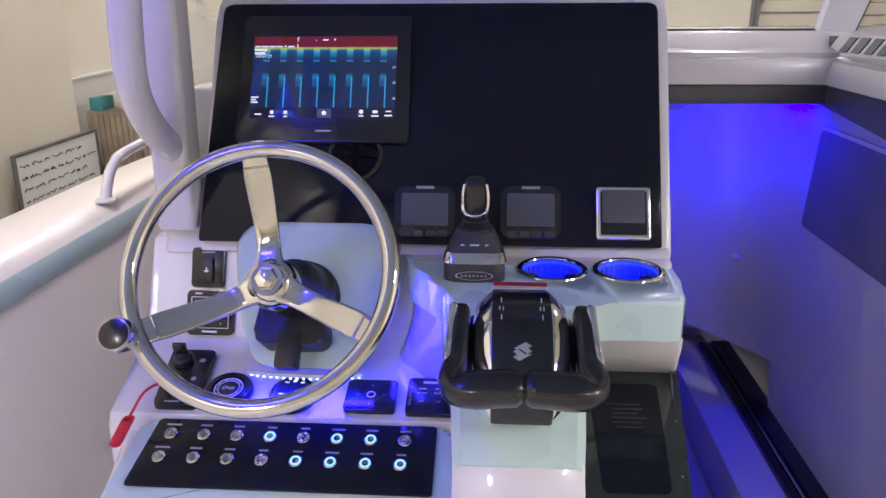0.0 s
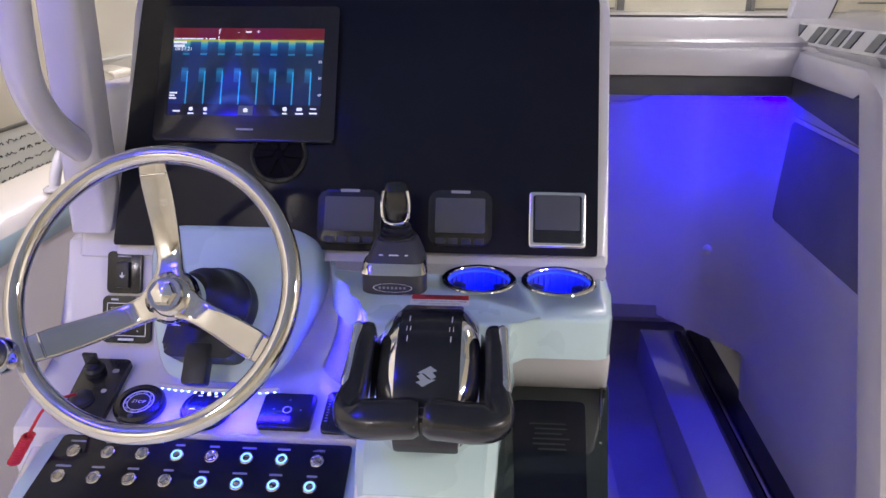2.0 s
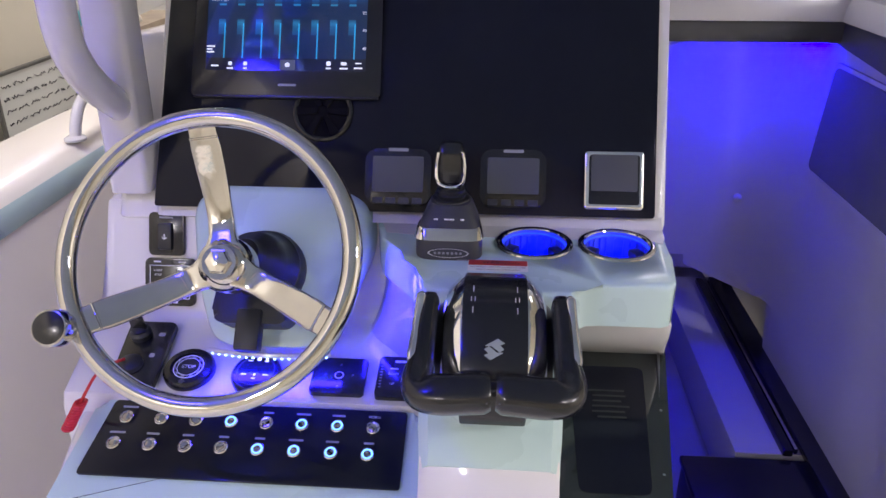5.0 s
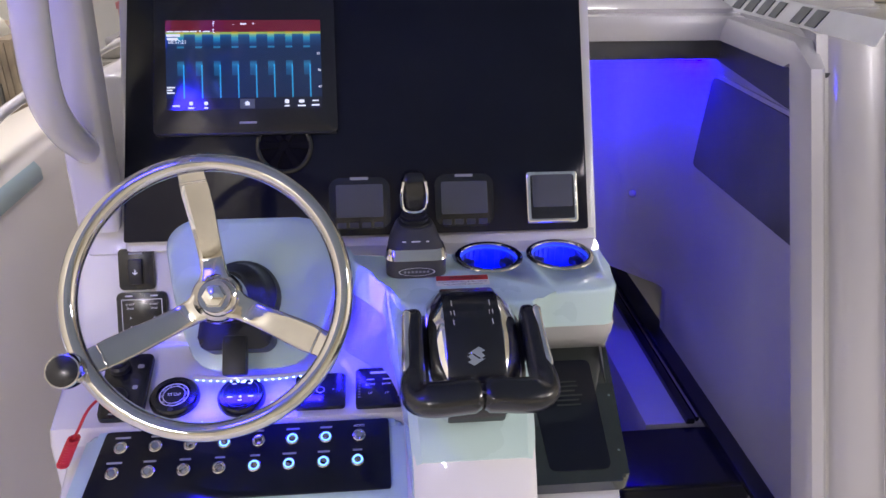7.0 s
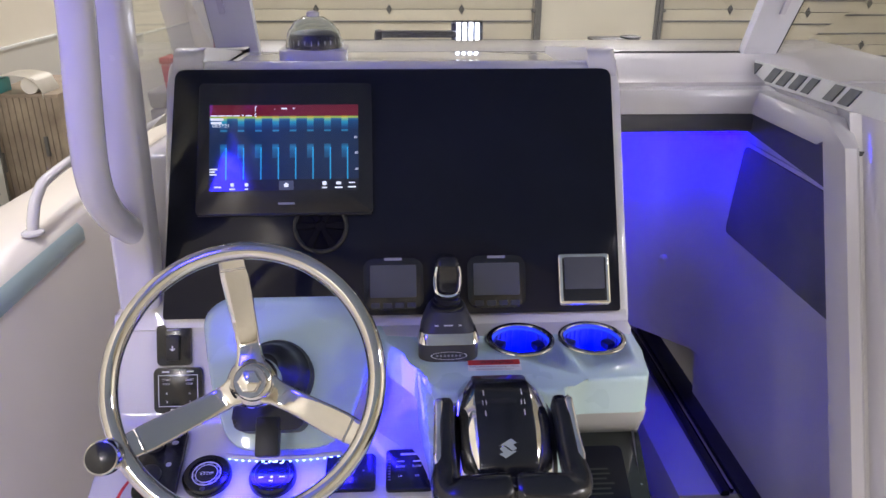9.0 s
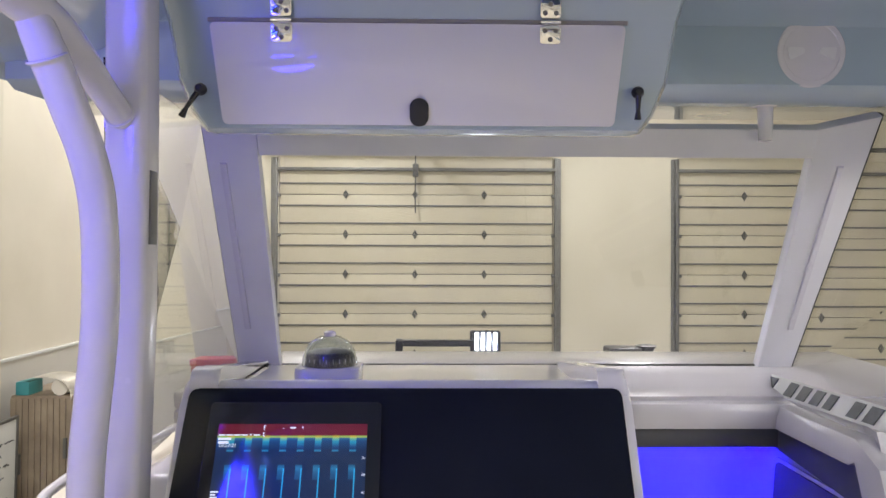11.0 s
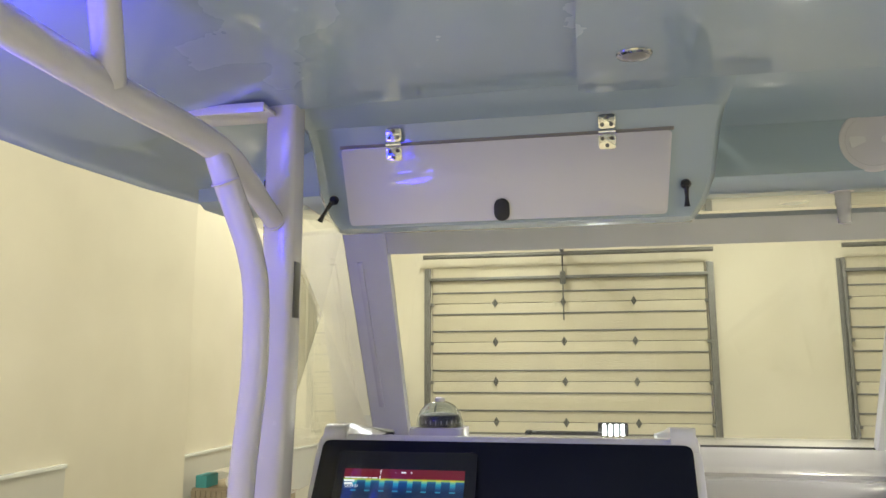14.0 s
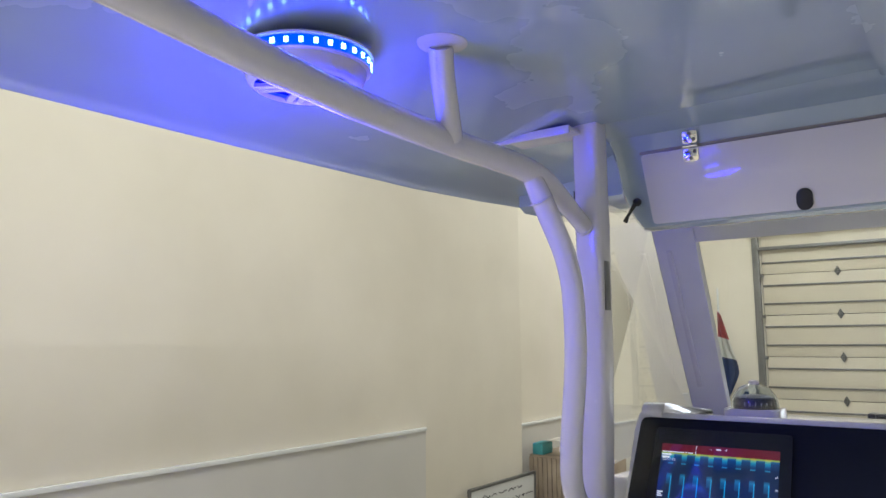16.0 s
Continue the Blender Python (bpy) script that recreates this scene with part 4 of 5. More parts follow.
part("home_key", b, glow("screen_grey", (0.10, 0.12, 0.16), 0.5), plotter)
b = B(scr @ T(SX0 + 0.515 * SW, SY0 + 0.06 * SH, 0.0005))
b.plate([(-0.0035, -0.003), (0.0035, -0.003), (0.0035, 0.001), (0.005, 0.001), (0, 0.0045), (-0.005, 0.001), (-0.0035, 0.001)], 0.0002)
part("home_icon", b, SCRTXT, plotter)
b = B(PA)
b.plate(rrect(0.028, 0.0035, 0.0008, 2, -0.215, 0.190), 0.0005, 0, 1, None, 0.016)
part("maker_mark", b, DIMMARK, plotter)
b = B(PA)
b.plate(rrect(0.29, 0.012, 0.003, 3, -0.218, 0.176), 0.006, 0.002, 2, None, 0.010)
part("lower_lip", b, BLACK, plotter)

# ---- panel speaker ----
sp = thing("panel_speaker", "small round black speaker with a ribbed grille", "speaker")
CONE = mat("matte_black_grille", (0.010, 0.010, 0.012), 0.9, 0, 0.2, 20, 0, 60, 0, 0.0)
SPM = PA @ T(-0.159, 0.152, 0.006)
b = B(SPM)
b.torus(0.043, 0.005, None, 40, 8)
part("ring", b, SATIN, sp)
for k in range(6):
    b = B(SPM @ Matrix.Rotation(radians(60 * k), 4, "Z"))
    b.plate([(0.008, -0.004), (0.04, -0.007), (0.04, 0.007), (0.008, 0.004)], 0.006, 0.001, 1)
    part("grille_rib", b, CONE, sp)
b = B(SPM)
b.lathe([(0.041, 0.0005), (0.03, 0.001), (0.001, 0.002)], 28)
part("cone", b, CONE, sp)

# ---- switches on the left wall and shelf ----


def switch_plate(name, label, m, w, h, r=0.006, th=0.008):
    g = thing(name, label, "switch panel")
    b = B(m)
    b.plate(rrect(w, h, r), th, 0.0025, 2)
    part("plate", b, SATIN, g)
    return g


m = PS @ T(-0.406, 0.036)
g = switch_plate("anchor_switch", "black anchor rocker switch on the console wall", m, 0.056, 0.068)
b = B(m)
b.box((0, -0.004, 0.010), (0.022, 0.042, 0.010), 0.003)
part("rocker", b, BLACK, g)
bars("print", [(0, 0.026, 0.022, 0.003)], m @ T(0, 0, 0.0081), DIMMARK, g)
b = B(m @ T(0, -0.004, 0.0152))
b.plate([(-0.001, 0.004), (-0.001, -0.002), (-0.004, 0.0), (-0.004, -0.002), (0, -0.005), (0.004, -0.002), (0.004, 0.0), (0.001, -0.002), (0.001, 0.004)], 0.0003)
part("anchor_symbol", b, MARK, g)
m = PS @ T(-0.400, -0.040)
g = switch_plate("start_stop_panel", "black twin start and stop panel with a white outline", m, 0.08, 0.076, 0.008)
for x, y, w, h in ((0, 0.026, 0.064, 0.0012), (0, -0.026, 0.064, 0.0012), (-0.032, 0, 0.0012, 0.052), (0.032, 0, 0.0012, 0.052)):
    bars("outline", [(x, y, w, h)], m @ T(0, 0, 0.0082), MARK, g)
for x in (-0.019, 0.019):
    text_mesh("print", "START", 0.0048, m @ T(x, 0.018, 0.0084), MARK, g)
    text_mesh("print", "STOP", 0.0048, m @ T(x, 0.011, 0.0084), MARK, g)
    text_mesh("print", "^", 0.009, m @ T(x, -0.006, 0.0084), MARK, g)
    text_mesh("print", "v", 0.007, m @ T(x, -0.018, 0.0084), MARK, g)
bars("maker_mark", [(0, -0.032, 0.026, 0.0035), (-0.02, 0.032, 0.012, 0.0025), (0.02, 0.032, 0.012, 0.0025)], m @ T(0, 0, 0.0082), MARK, g)
# ignition and lanyard panel
ig = thing("ignition_panel", "black ignition switch panel with a key and safety lanyard", "ignition panel")
b = B(PC)
b.plate(rpoly([(-0.437, 0.016), (-0.372, 0.016), (-0.379, 0.145), (-0.452, 0.145)], 0.008), 0.010, 0.003, 2)
part("plate", b, SATIN, ig)
b = B(PC @ T(-0.425, 0.115, 0.010))
b.lathe([(0.016, 0), (0.016, 0.008), (0.012, 0.012), (0.012, 0.016), (0.009, 0.018), (0.001, 0.0185)], 20)
part("key_switch", b, BLACK, ig)
b = B(PC @ T(-0.425, 0.115, 0.028))
b.box((0, 0.0, 0.008), (0.022, 0.006, 0.024), 0.002)
part("key_head", b, SATIN, ig)
b = B(PC @ T(-0.418, 0.055, 0.010))
b.lathe([(0.018, 0), (0.017, 0.006), (0.012, 0.010), (0.001, 0.011)], 20)
part("lanyard_switch", b, BLACK, ig)
bars("print", [(-0.394, 0.118, 0.010, 0.008), (-0.394, 0.075, 0.008, 0.008), (-0.41, 0.024, 0.024, 0.003)], PC @ T(0, 0, 0.0101), DIMMARK, ig)
cord = thing("kill_cord", "coiled red safety lanyard hanging beside the ignition", "lanyard")
b = B()
b.tube(spline([PC @ Vector((-0.425, 0.055, 0.022)), (-0.432, 0.985, 0.915), (-0.436, 0.955, 0.918), (-0.446, 0.94, 0.90), (-0.455, 0.938, 0.885)], 6), 0.0022, 8)
part("lead", b, REDCORD, cord)
b = B()
pts = []
for k in range(90):
    a = k * 0.72
    u = k / 89
    pts.append((-0.455 - 0.014 * u + 0.007 * math.cos(a), 0.938 - 0.022 * u + 0.007 * math.sin(a), 0.885 - 0.03 * u))
b.tube(pts, 0.0026, 6)
part("coil", b, REDCORD, cord)
# stop button, media dial, pad and trim panel
m = PC @ T(-0.331, 0.055)
g = thing("stop_dial", "round black stop button with white rings", "button")
b = B(m)
b.lathe([(0.0375, 0), (0.0375, 0.008), (0.034, 0.013), (0.026, 0.014), (0.0255, 0.011), (0.001, 0.011)], 40)
part("body", b, SATIN, g)
for R, w in ((0.0215, 0.0007), (0.0165, 0.0005)):
    b = B(m @ T(0, 0, 0.0112))
    b.torus(R, w, None, 40, 6)
    part("ring_print", b, MARK, g)
for k in range(10):
    a = radians(36 * k + 8)
    b = B(m @ T(0.019 * math.cos(a), 0.019 * math.sin(a), 0.0111) @ Matrix.Rotation(a, 4, "Z"))
    b.plate(rrect(0.0018, 0.006, 0.0006, 2), 0.0003)
    part("tick", b, DIMMARK, g)
text_mesh("print", "STOP", 0.0085, m @ T(0, 0.0, 0.0113), MARK, g)
b = B(m @ T(0, -0.030, 0.0132))
b.lathe([(0.004, 0), (0.004, 0.0012), (0.001, 0.0015)], 14)
part("lamp", b, GREY, g)
m = PC @ T(-0.229, 0.05)
g = thing("media_dial", "round black media remote with white symbols", "remote control")
b = B(m)
b.lathe([(0.0365, 0), (0.0365, 0.009), (0.033, 0.014), (0.001, 0.0145)], 40)
part("body", b, SATIN, g)
b = B(m @ T(0, 0, 0.0145))
b.torus(0.027, 0.0006, None, 40, 6)
part("ring_print", b, GREY, g)
bars("symbol", [(-0.016, -0.008, 0.008, 0.002), (0.0, -0.008, 0.004, 0.004), (0.016, -0.008, 0.008, 0.002), (-0.012, 0.018, 0.007, 0.002), (0.0, 0.021, 0.006, 0.005), (0.012, 0.018, 0.006, 0.003), (0, -0.015, 0.006, 0.002)], m @ T(0, 0, 0.0147), SCRTXT, g)
m = PC @ T(-0.108, 0.053)
g = switch_plate("control_pad", "square black control pad with arrow keys", m, 0.078, 0.066, 0.006)
text_mesh("print", "^", 0.010, m @ T(0, 0.018, 0.0083), DIMMARK, g)
text_mesh("print", "v", 0.008, m @ T(0, -0.020, 0.0083), DIMMARK, g)
text_mesh("print", "<", 0.008, m @ T(-0.02, 0.0, 0.0083), DIMMARK, g)
text_mesh("print", ">", 0.008, m @ T(0.02, 0.0, 0.0083), DIMMARK, g)
b = B(m @ T(0, 0, 0.0085))
b.torus(0.006, 0.0005, None, 24, 6)
part("ring_print", b, MARK, g)
m = PC @ T(-0.017, 0.055)
g = switch_plate("trim_tab_panel", "square black trim tab panel with bow keys", m, 0.072, 0.076, 0.006)
for x in (-0.013, 0.013):
    text_mesh("print", "BOW", 0.0062, m @ T(x, 0.004, 0.0084), MARK, g)
    text_mesh("print", "UP", 0.0055, m @ T(x, -0.014, 0.0084), MARK, g)
    bars("print", [(x, 0.014, 0.012, 0.002)], m @ T(0, 0, 0.0082), MARK, g)
    for k in range(8):
        bars("tick", [(x * 2.35, 0.018 - 0.0055 * k, 0.004, 0.0016)], m @ T(0, 0, 0.0082), DIMMARK, g)
bars("maker_mark", [(0, 0.028, 0.026, 0.0045)], m @ T(0, 0, 0.0082), MARK, g)

# ---- push-button panel ----
bp = thing("button_panel", "black switch panel with two rows of round push buttons", "switch panel")
b = B(PD)
b.plate(rpoly([(-0.433, -0.084), (-0.003, -0.084), (-0.003, 0.029), (-0.419, 0.029)], 0.005), 0.004, 0.0012, 2)
part("plate", b, PANEL, bp)
lit = {(3, 0), (5, 0), (6, 0), (4, 1), (5, 1), (6, 1), (7, 1)}
for row, (y, xa, xb) in enumerate(((0.002, -0.394, -0.048), (-0.038, -0.398, -0.0505))):
    for k in range(8):
        x = xa + (xb - xa) * k / 7
        mm = PD @ T(x, y, 0.004)
        b = B(mm)
        b.lathe([(0.0098, 0), (0.0098, 0.002), (0.0088, 0.0032), (0.0078, 0.003), (0.0076, 0.0018), (0.001, 0.0018)], 24)
        bt = part("push_button", b, STEEL, bp, "bright steel push button")
        on = (k, row) in lit
        b = B(mm @ T(0, 0, 0.0022))
        b.torus(0.0064, 0.0013, None, 28, 8)
        part("ring", b, RINGGLOW if on else STEEL, bt, "glowing ice-blue ring" if on else "")
        b = B(mm @ T(0, 0, 0.0018))
        b.lathe([(0.0052, 0), (0.005, 0.0012), (0.001, 0.0014)], 20)
        part("cap", b, BRUSH, bt)
        wd = (0.022, 0.018, 0.016, 0.014, 0.014, 0.02, 0.018, 0.014)[k]
        if (k, row) == (7, 0):
            text_mesh("print", "HORN", 0.0055, PD @ T(x, y + 0.0165, 0.0043), MARK, bp)
        else:
            bars("print", [(x, y + 0.0165, wd, 0.003)], PD @ T(0, 0, 0.0041), DIMMARK, bp)

# ---- light strip under the steering fairing ----
strip = thing("led_strip", "blue light strip under the steering fairing", "light strip")
b = B()
b.tube([(-0.300 + 0.0112 * k, 1.016 + 0.00014 * (k - 8) ** 2, 0.9205) for k in range(17)], 0.004, 8)
part("channel", b, POWDER, strip)
for k in range(17):
    b = B()
    b.lathe([(0.0017, 0), (0.0015, -0.0012), (0.0005, -0.0018)], 10, T(-0.295 + 0.0105 * k, 1.014 + 0.00014 * (k - 8) ** 2, 0.9165))
    part("diode", b, PALEBLUE, strip)

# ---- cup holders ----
# wall colour is tinted blue, putting the LED glow into the plastic
CUP = mat("cup_wall_led_tinted", (0.10, 0.13, 0.55), 0.3, 0, 0.05, 20)
CUPRING = glow("cup_led_ring", (0.03, 0.10, 1.0), 1.5)
for cx in (0.167, 0.284):
    c = thing("cup_holder", "recessed cup holder with steel rim lit blue inside", "cup holder", "cup holders")
    cm = T(cx, 1.113, 1.0665)
    b = B(cm)
    b.torus(0.0505, 0.0050, Matrix.Diagonal((1, 1, 0.6, 1)), 48, 10)
    part("rim", b, STEEL, c)
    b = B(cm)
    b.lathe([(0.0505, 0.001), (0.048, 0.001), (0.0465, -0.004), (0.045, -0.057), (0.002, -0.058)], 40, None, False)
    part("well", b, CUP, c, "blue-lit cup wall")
    b = B(cm @ T(0, 0, -0.006))
    b.torus(0.0462, 0.0009, None, 40, 6)
    part("light_ring", b, CUPRING, c, "thin glowing blue ring")
    for a in (25, 150, 270):
        b = B(cm @ Matrix.Rotation(radians(a), 4, "Z") @ T(0.036, 0, -0.022))
        b.box((0, 0, 0), (0.018, 0.020, 0.012), 0.004)
        part("finger", b, BLACK, c, "black rubber finger")
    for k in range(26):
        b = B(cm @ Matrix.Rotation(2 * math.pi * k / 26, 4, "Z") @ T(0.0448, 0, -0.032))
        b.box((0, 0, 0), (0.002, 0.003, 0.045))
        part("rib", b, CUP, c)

# ---- joystick ----
joy = thing("joystick", "dark grey joystick with a chrome-edged black handle", "joystick")
JX, JY, JZ = 0.047, 1.10, 1.064
b = B()
rings = []
for z, hw, y0, y1 in ((0.0, 0.049, -0.052, 0.055), (0.030, 0.0485, -0.051, 0.055), (0.042, 0.045, -0.044, 0.053), (0.060, 0.036, -0.026, 0.05), (0.068, 0.030, -0.018, 0.044)):
    rings.append([(JX + x, JY + y, JZ + z) for x, y in rpoly([(-hw, y0), (hw, y0), (hw * 0.8, y1), (-hw * 0.8, y1)], 0.030, 6)])
b.loft(rings)
part("base", b, GREY, joy)
b = B()
rings = []
for z, hw, y0, y1 in ((0.031, 0.0492, -0.0522, 0.0), (0.042, 0.0458, -0.0450, 0.0), (0.045, 0.0440, -0.042, 0.0), (0.038, 0.044, -0.043, 0.0)):
    rings.append([(JX + x, JY + y, JZ + z) for x, y in rpoly([(-hw, y0), (hw, y0), (hw * 0.95, y1), (-hw * 0.95, y1)], 0.030, 6)])
b.loft(rings)
part("trim_band", b, STEEL, joy, "bright trim band")
JM = T(JX, JY + 0.012, JZ)
b = B(JM)
b.lathe([(0.027, 0.064), (0.0255, 0.070), (0.021, 0.072), (0.0225, 0.077), (0.019, 0.079), (0.020, 0.084), (0.016, 0.086), (0.0155, 0.094)], 24)
part("gaiter", b, BLACK, joy)
b = B(JM)
rings = []
for z, hw, hd in ((0.086, 0.014, 0.013), (0.095, 0.0165, 0.015), (0.115, 0.019, 0.017), (0.135, 0.019, 0.016), (0.146, 0.0155, 0.012), (0.149, 0.010, 0.007)):
    rings.append([(x, y + (z - 0.09) * 0.08, z) for x, y in rpoly([(-hw, -hd), (hw, -hd), (hw, hd), (-hw, hd)], 0.009, 4)])
b.loft(rings)
part("handle", b, SATIN, joy)
b = B(JM)
b.tube(spline([(-0.0165, -0.014, 0.140), (-0.0195, -0.016, 0.12), (-0.0165, -0.0175, 0.098), (0, -0.018, 0.0915), (0.0165, -0.0175, 0.098), (0.0195, -0.016, 0.12), (0.0165, -0.014, 0.140)], 6), 0.0024, 8)
part("handle_trim", b, CHROME, joy, "chrome handle trim")
JF = basis((JX, JY - 0.0525, JZ + 0.013), (1, 0, 0), (0, 0, 1))
b = B(JF)
b.torus(0.02, 0.0007, Matrix.Diagonal((1.35, 0.33, 0.6, 1)), 40, 6)
part("oval_mark", b, MARK, joy)
bars("maker_mark", [(-0.018 + 0.0058 * k, 0, 0.0036, 0.0036) for k in range(7)] + [(0.02, -0.010, 0.014, 0.0016)], JF, DIMMARK, joy)
JT = basis((JX, JY - 0.033, JZ + 0.0545), (1, 0, 0), (0, 1, 0.95))
bars("print", [(-0.018, 0, 0.006, 0.0022), (0, 0, 0.014, 0.0022), (0.018, 0, 0.005, 0.0022)], JT, MARK, joy)

# ---- warning label ----
wl = thing("warning_label", "white and red warning label on the console shelf", "label")
WM = basis((0.115, 1.034, 1.0672), (1, 0, 0), (0, 1, 0.12))
b = B(WM)
b.plate(rrect(0.081, 0.052, 0.002, 2, 0, -0.014), 0.0005)
part("paper", b, BOARD, wl)
b = B(WM @ T(0, 0, 0.0006))
b.plate(rrect(0.079, 0.012, 0.001, 2, 0, 0.0055), 0.0003)
part("red_band", b, RED, wl)
text_mesh("print", "WARNING", 0.0105, WM @ T(0.004, 0.0055, 0.0012), INK, wl)
text_mesh("print", "ROTATING PROPELLER MAY CAUSE", 0.0046, WM @ T(0, -0.005, 0.0008), INK, wl)
text_mesh("print", "SERIOUS INJURY OR DEATH", 0.0046, WM @ T(0, -0.0112, 0.0008), INK, wl)

# ---- twin throttle ----
th = thing("throttle_control", "black and chrome twin-lever engine throttle control", "throttle")
TX = 0.112
prof = [(1.005, 1.02), (1.0, 1.07), (0.975, 1.098), (0.94, 1.107), (0.90, 1.099), (0.87, 1.083), (0.846, 1.063), (0.83, 1.045), (0.82, 1.02), (0.818, 1.0), (0.83, 0.975), (0.88, 0.965), (0.95, 0.98)]


def drum(b, xs, grow):
    rings = []
    cy, cz = 0.90, 1.02
    for x, g in zip(xs, grow):
        rings.append([(TX + x, cy + (y - cy) * g, cz + (z - cz) * g) for y, z in prof])
    b.loft(rings)


b = B()
drum(b, (-0.038, -0.035, 0.035, 0.038), (0.985, 1.0, 1.0, 0.985))
part("body", b, SATIN, th)
for s_ in (-1, 1):
    b = B()
    drum(b, [s_ * q for q in (0.0383, 0.041, 0.058, 0.0615)], (0.985, 0.97, 0.80, 0.72))
    part("side_shell", b, CHROME, th, "polished chrome side shell")
    b = B()
    drum(b, [s_ * q for q in (0.0617, 0.0685)], (0.66, 0.60))
    part("side_hub", b, BLACK, th)
    x0 = TX + s_ * 0.0805
    # one cast lever: the arm sweeps round into the cross grip
    way = spline([(0.0775, 0.922, 1.094), (0.0785, 0.905, 1.082), (0.080, 0.875, 1.064), (0.082, 0.842, 1.052), (0.084, 0.812, 1.046), (0.076, 0.794, 1.045), (0.055, 0.789, 1.046), (0.030, 0.789, 1.048), (0.003, 0.790, 1.049)], 4)
    wide = Vector((0, 0.55, -0.83)).normalized()
    b = B()
    rings = []
    n = len(way) - 1
    for k, p in enumerate(way):
        u = k / n
        d = (way[min(k + 1, n)] - way[max(k - 1, 0)]).normalized()
        side = d.cross(wide).normalized()
        hw = np.interp(u, (0, 0.05, 0.2, 0.45, 0.58, 0.7, 0.97, 1.0), (0.008, 0.018, 0.024, 0.021, 0.020, 0.0215, 0.0215, 0.018))
        hd = np.interp(u, (0, 0.05, 0.3, 0.45, 0.6, 0.75, 0.97, 1.0), (0.008, 0.0115, 0.0135, 0.0165, 0.0205, 0.0215, 0.021, 0.017))
        q = []
        for i in range(20):
            a = 2 * math.pi * (i + 0.5) / 20
            v = p + wide * (hw * math.copysign(abs(math.cos(a)) ** 0.72, math.cos(a))) + side * (hd * math.copysign(abs(math.sin(a)) ** 0.72, math.sin(a)))
            q.append((TX + s_ * v.x, v.y, v.z))
        rings.append(q)
    b.loft(rings)
    arm = part("lever", b, SATIN, th)
    b = B()
    b.tube([(TX + s_ * (p.x + 0.0095), p.y - 0.0085, p.z + 0.0125) for p in way[1:14]], [0.003] + [0.0068] * 11 + [0.004], 12)
    part("cap", b, CHROME, arm, "chrome outer cap")
    b = B()
    b.tube([(TX + s_ * 0.006, 0.7685, 1.0525), (TX + s_ * 0.050, 0.7675, 1.0495), (TX + s_ * 0.074, 0.772, 1.047)], 0.0009, 6)
    part("seam", b, GREY, arm, "thin parting seam")
TF = basis((TX, 0.850, 1.0665), (1, 0, 0), (0, 0.75, 0.66))
for pts in ([(-0.013, 0.002), (0.004, 0.012), (0.013, 0.006), (0.006, 0.004), (0.012, -0.001), (0.006, -0.005), (-0.003, 0.003)], [(0.013, -0.004), (-0.004, -0.014), (-0.013, -0.008), (-0.006, -0.006), (-0.012, -0.001), (-0.006, 0.003), (0.003, -0.005)]):
    b = B(TF)
    b.plate(pts, 0.0016, 0.0004, 1, None, 0.0)
    part("badge", b, CHROME, th, "chrome maker's badge")
TG = basis((TX, 0.903, 1.1005), (1, 0, 0), (0, 1, 0.25))
for x in (-0.026, 0.026):
    bars("print", [(x, 0.018, 0.0009, 0.010), (x, -0.018, 0.0009, 0.010), (x - 0.0022, 0, 0.0008, 0.008), (x + 0.0022, 0, 0.0008, 0.008)], TG, MARK, th)
TK = basis((TX, 0.8205, 1.033), (1, 0, 0), (0, 0.45, 0.88))
for x, body in ((-0.023, "THROTTLE"), (0, "SELECT"), (0.023, "1 LEVER")):
    b = B(TK)
    b.plate(rrect(0.021, 0.017, 0.003, 3, x, 0), 0.003, 0.001, 2)
    part("key", b, BLACK, th)
    text_mesh("print", body, 0.0037, TK @ T(x, -0.002, 0.0034), MARK, th)

th.location.z = -0.012

# ---- smoked tray cover ----
tray = thing("tray_cover", "smoked dark acrylic tray cover on the console", "tray cover")
TR = basis((0.272, 0.965, 0.8735), (1, 0, 0), (0, 1, 0.24))
tp = [(-0.088, -0.150), (0.058, -0.150), (0.090, 0.116), (-0.070, 0.116)]
LID = mat("smoked_acrylic_lid", (0.020, 0.026, 0.025), 0.10, 0, 0.3, 5, 0.05, 20, 0.8)
b = B(TR)
b.plate(rpoly(tp, [0.006, 0.014, 0.008, 0.060], 8), 0.022, 0.009, 4)
part("lid", b, LID, tray)
b = B(TR)
b.plate(rpoly([(-0.052, -0.13), (0.036, -0.13), (0.052, 0.075), (-0.052, 0.075)], 0.012), 0.0012, 0.0005, 1, None, 0.0217)
part("inset", b, PANEL, tray, "darker well under the lid")
for y in (-0.10, 0.0, 0.09):
    b = B(TR @ T(0.077 + (y - 0.09) * 0.12, y, 0.022))
    b.lathe([(0.0022, 0), (0.002, 0.0008), (0.0005, 0.001)], 10)
    part("screw", b, STEEL, tray)
bars("print", [(-0.004 + 0.004 * (k % 2), 0.03 - 0.009 * k, 0.05 - 0.006 * (k % 3), 0.003) for k in range(6)], TR @ T(0, 0, 0.0232), mat("faint_print", (0.022, 0.028, 0.027), 0.3), tray)

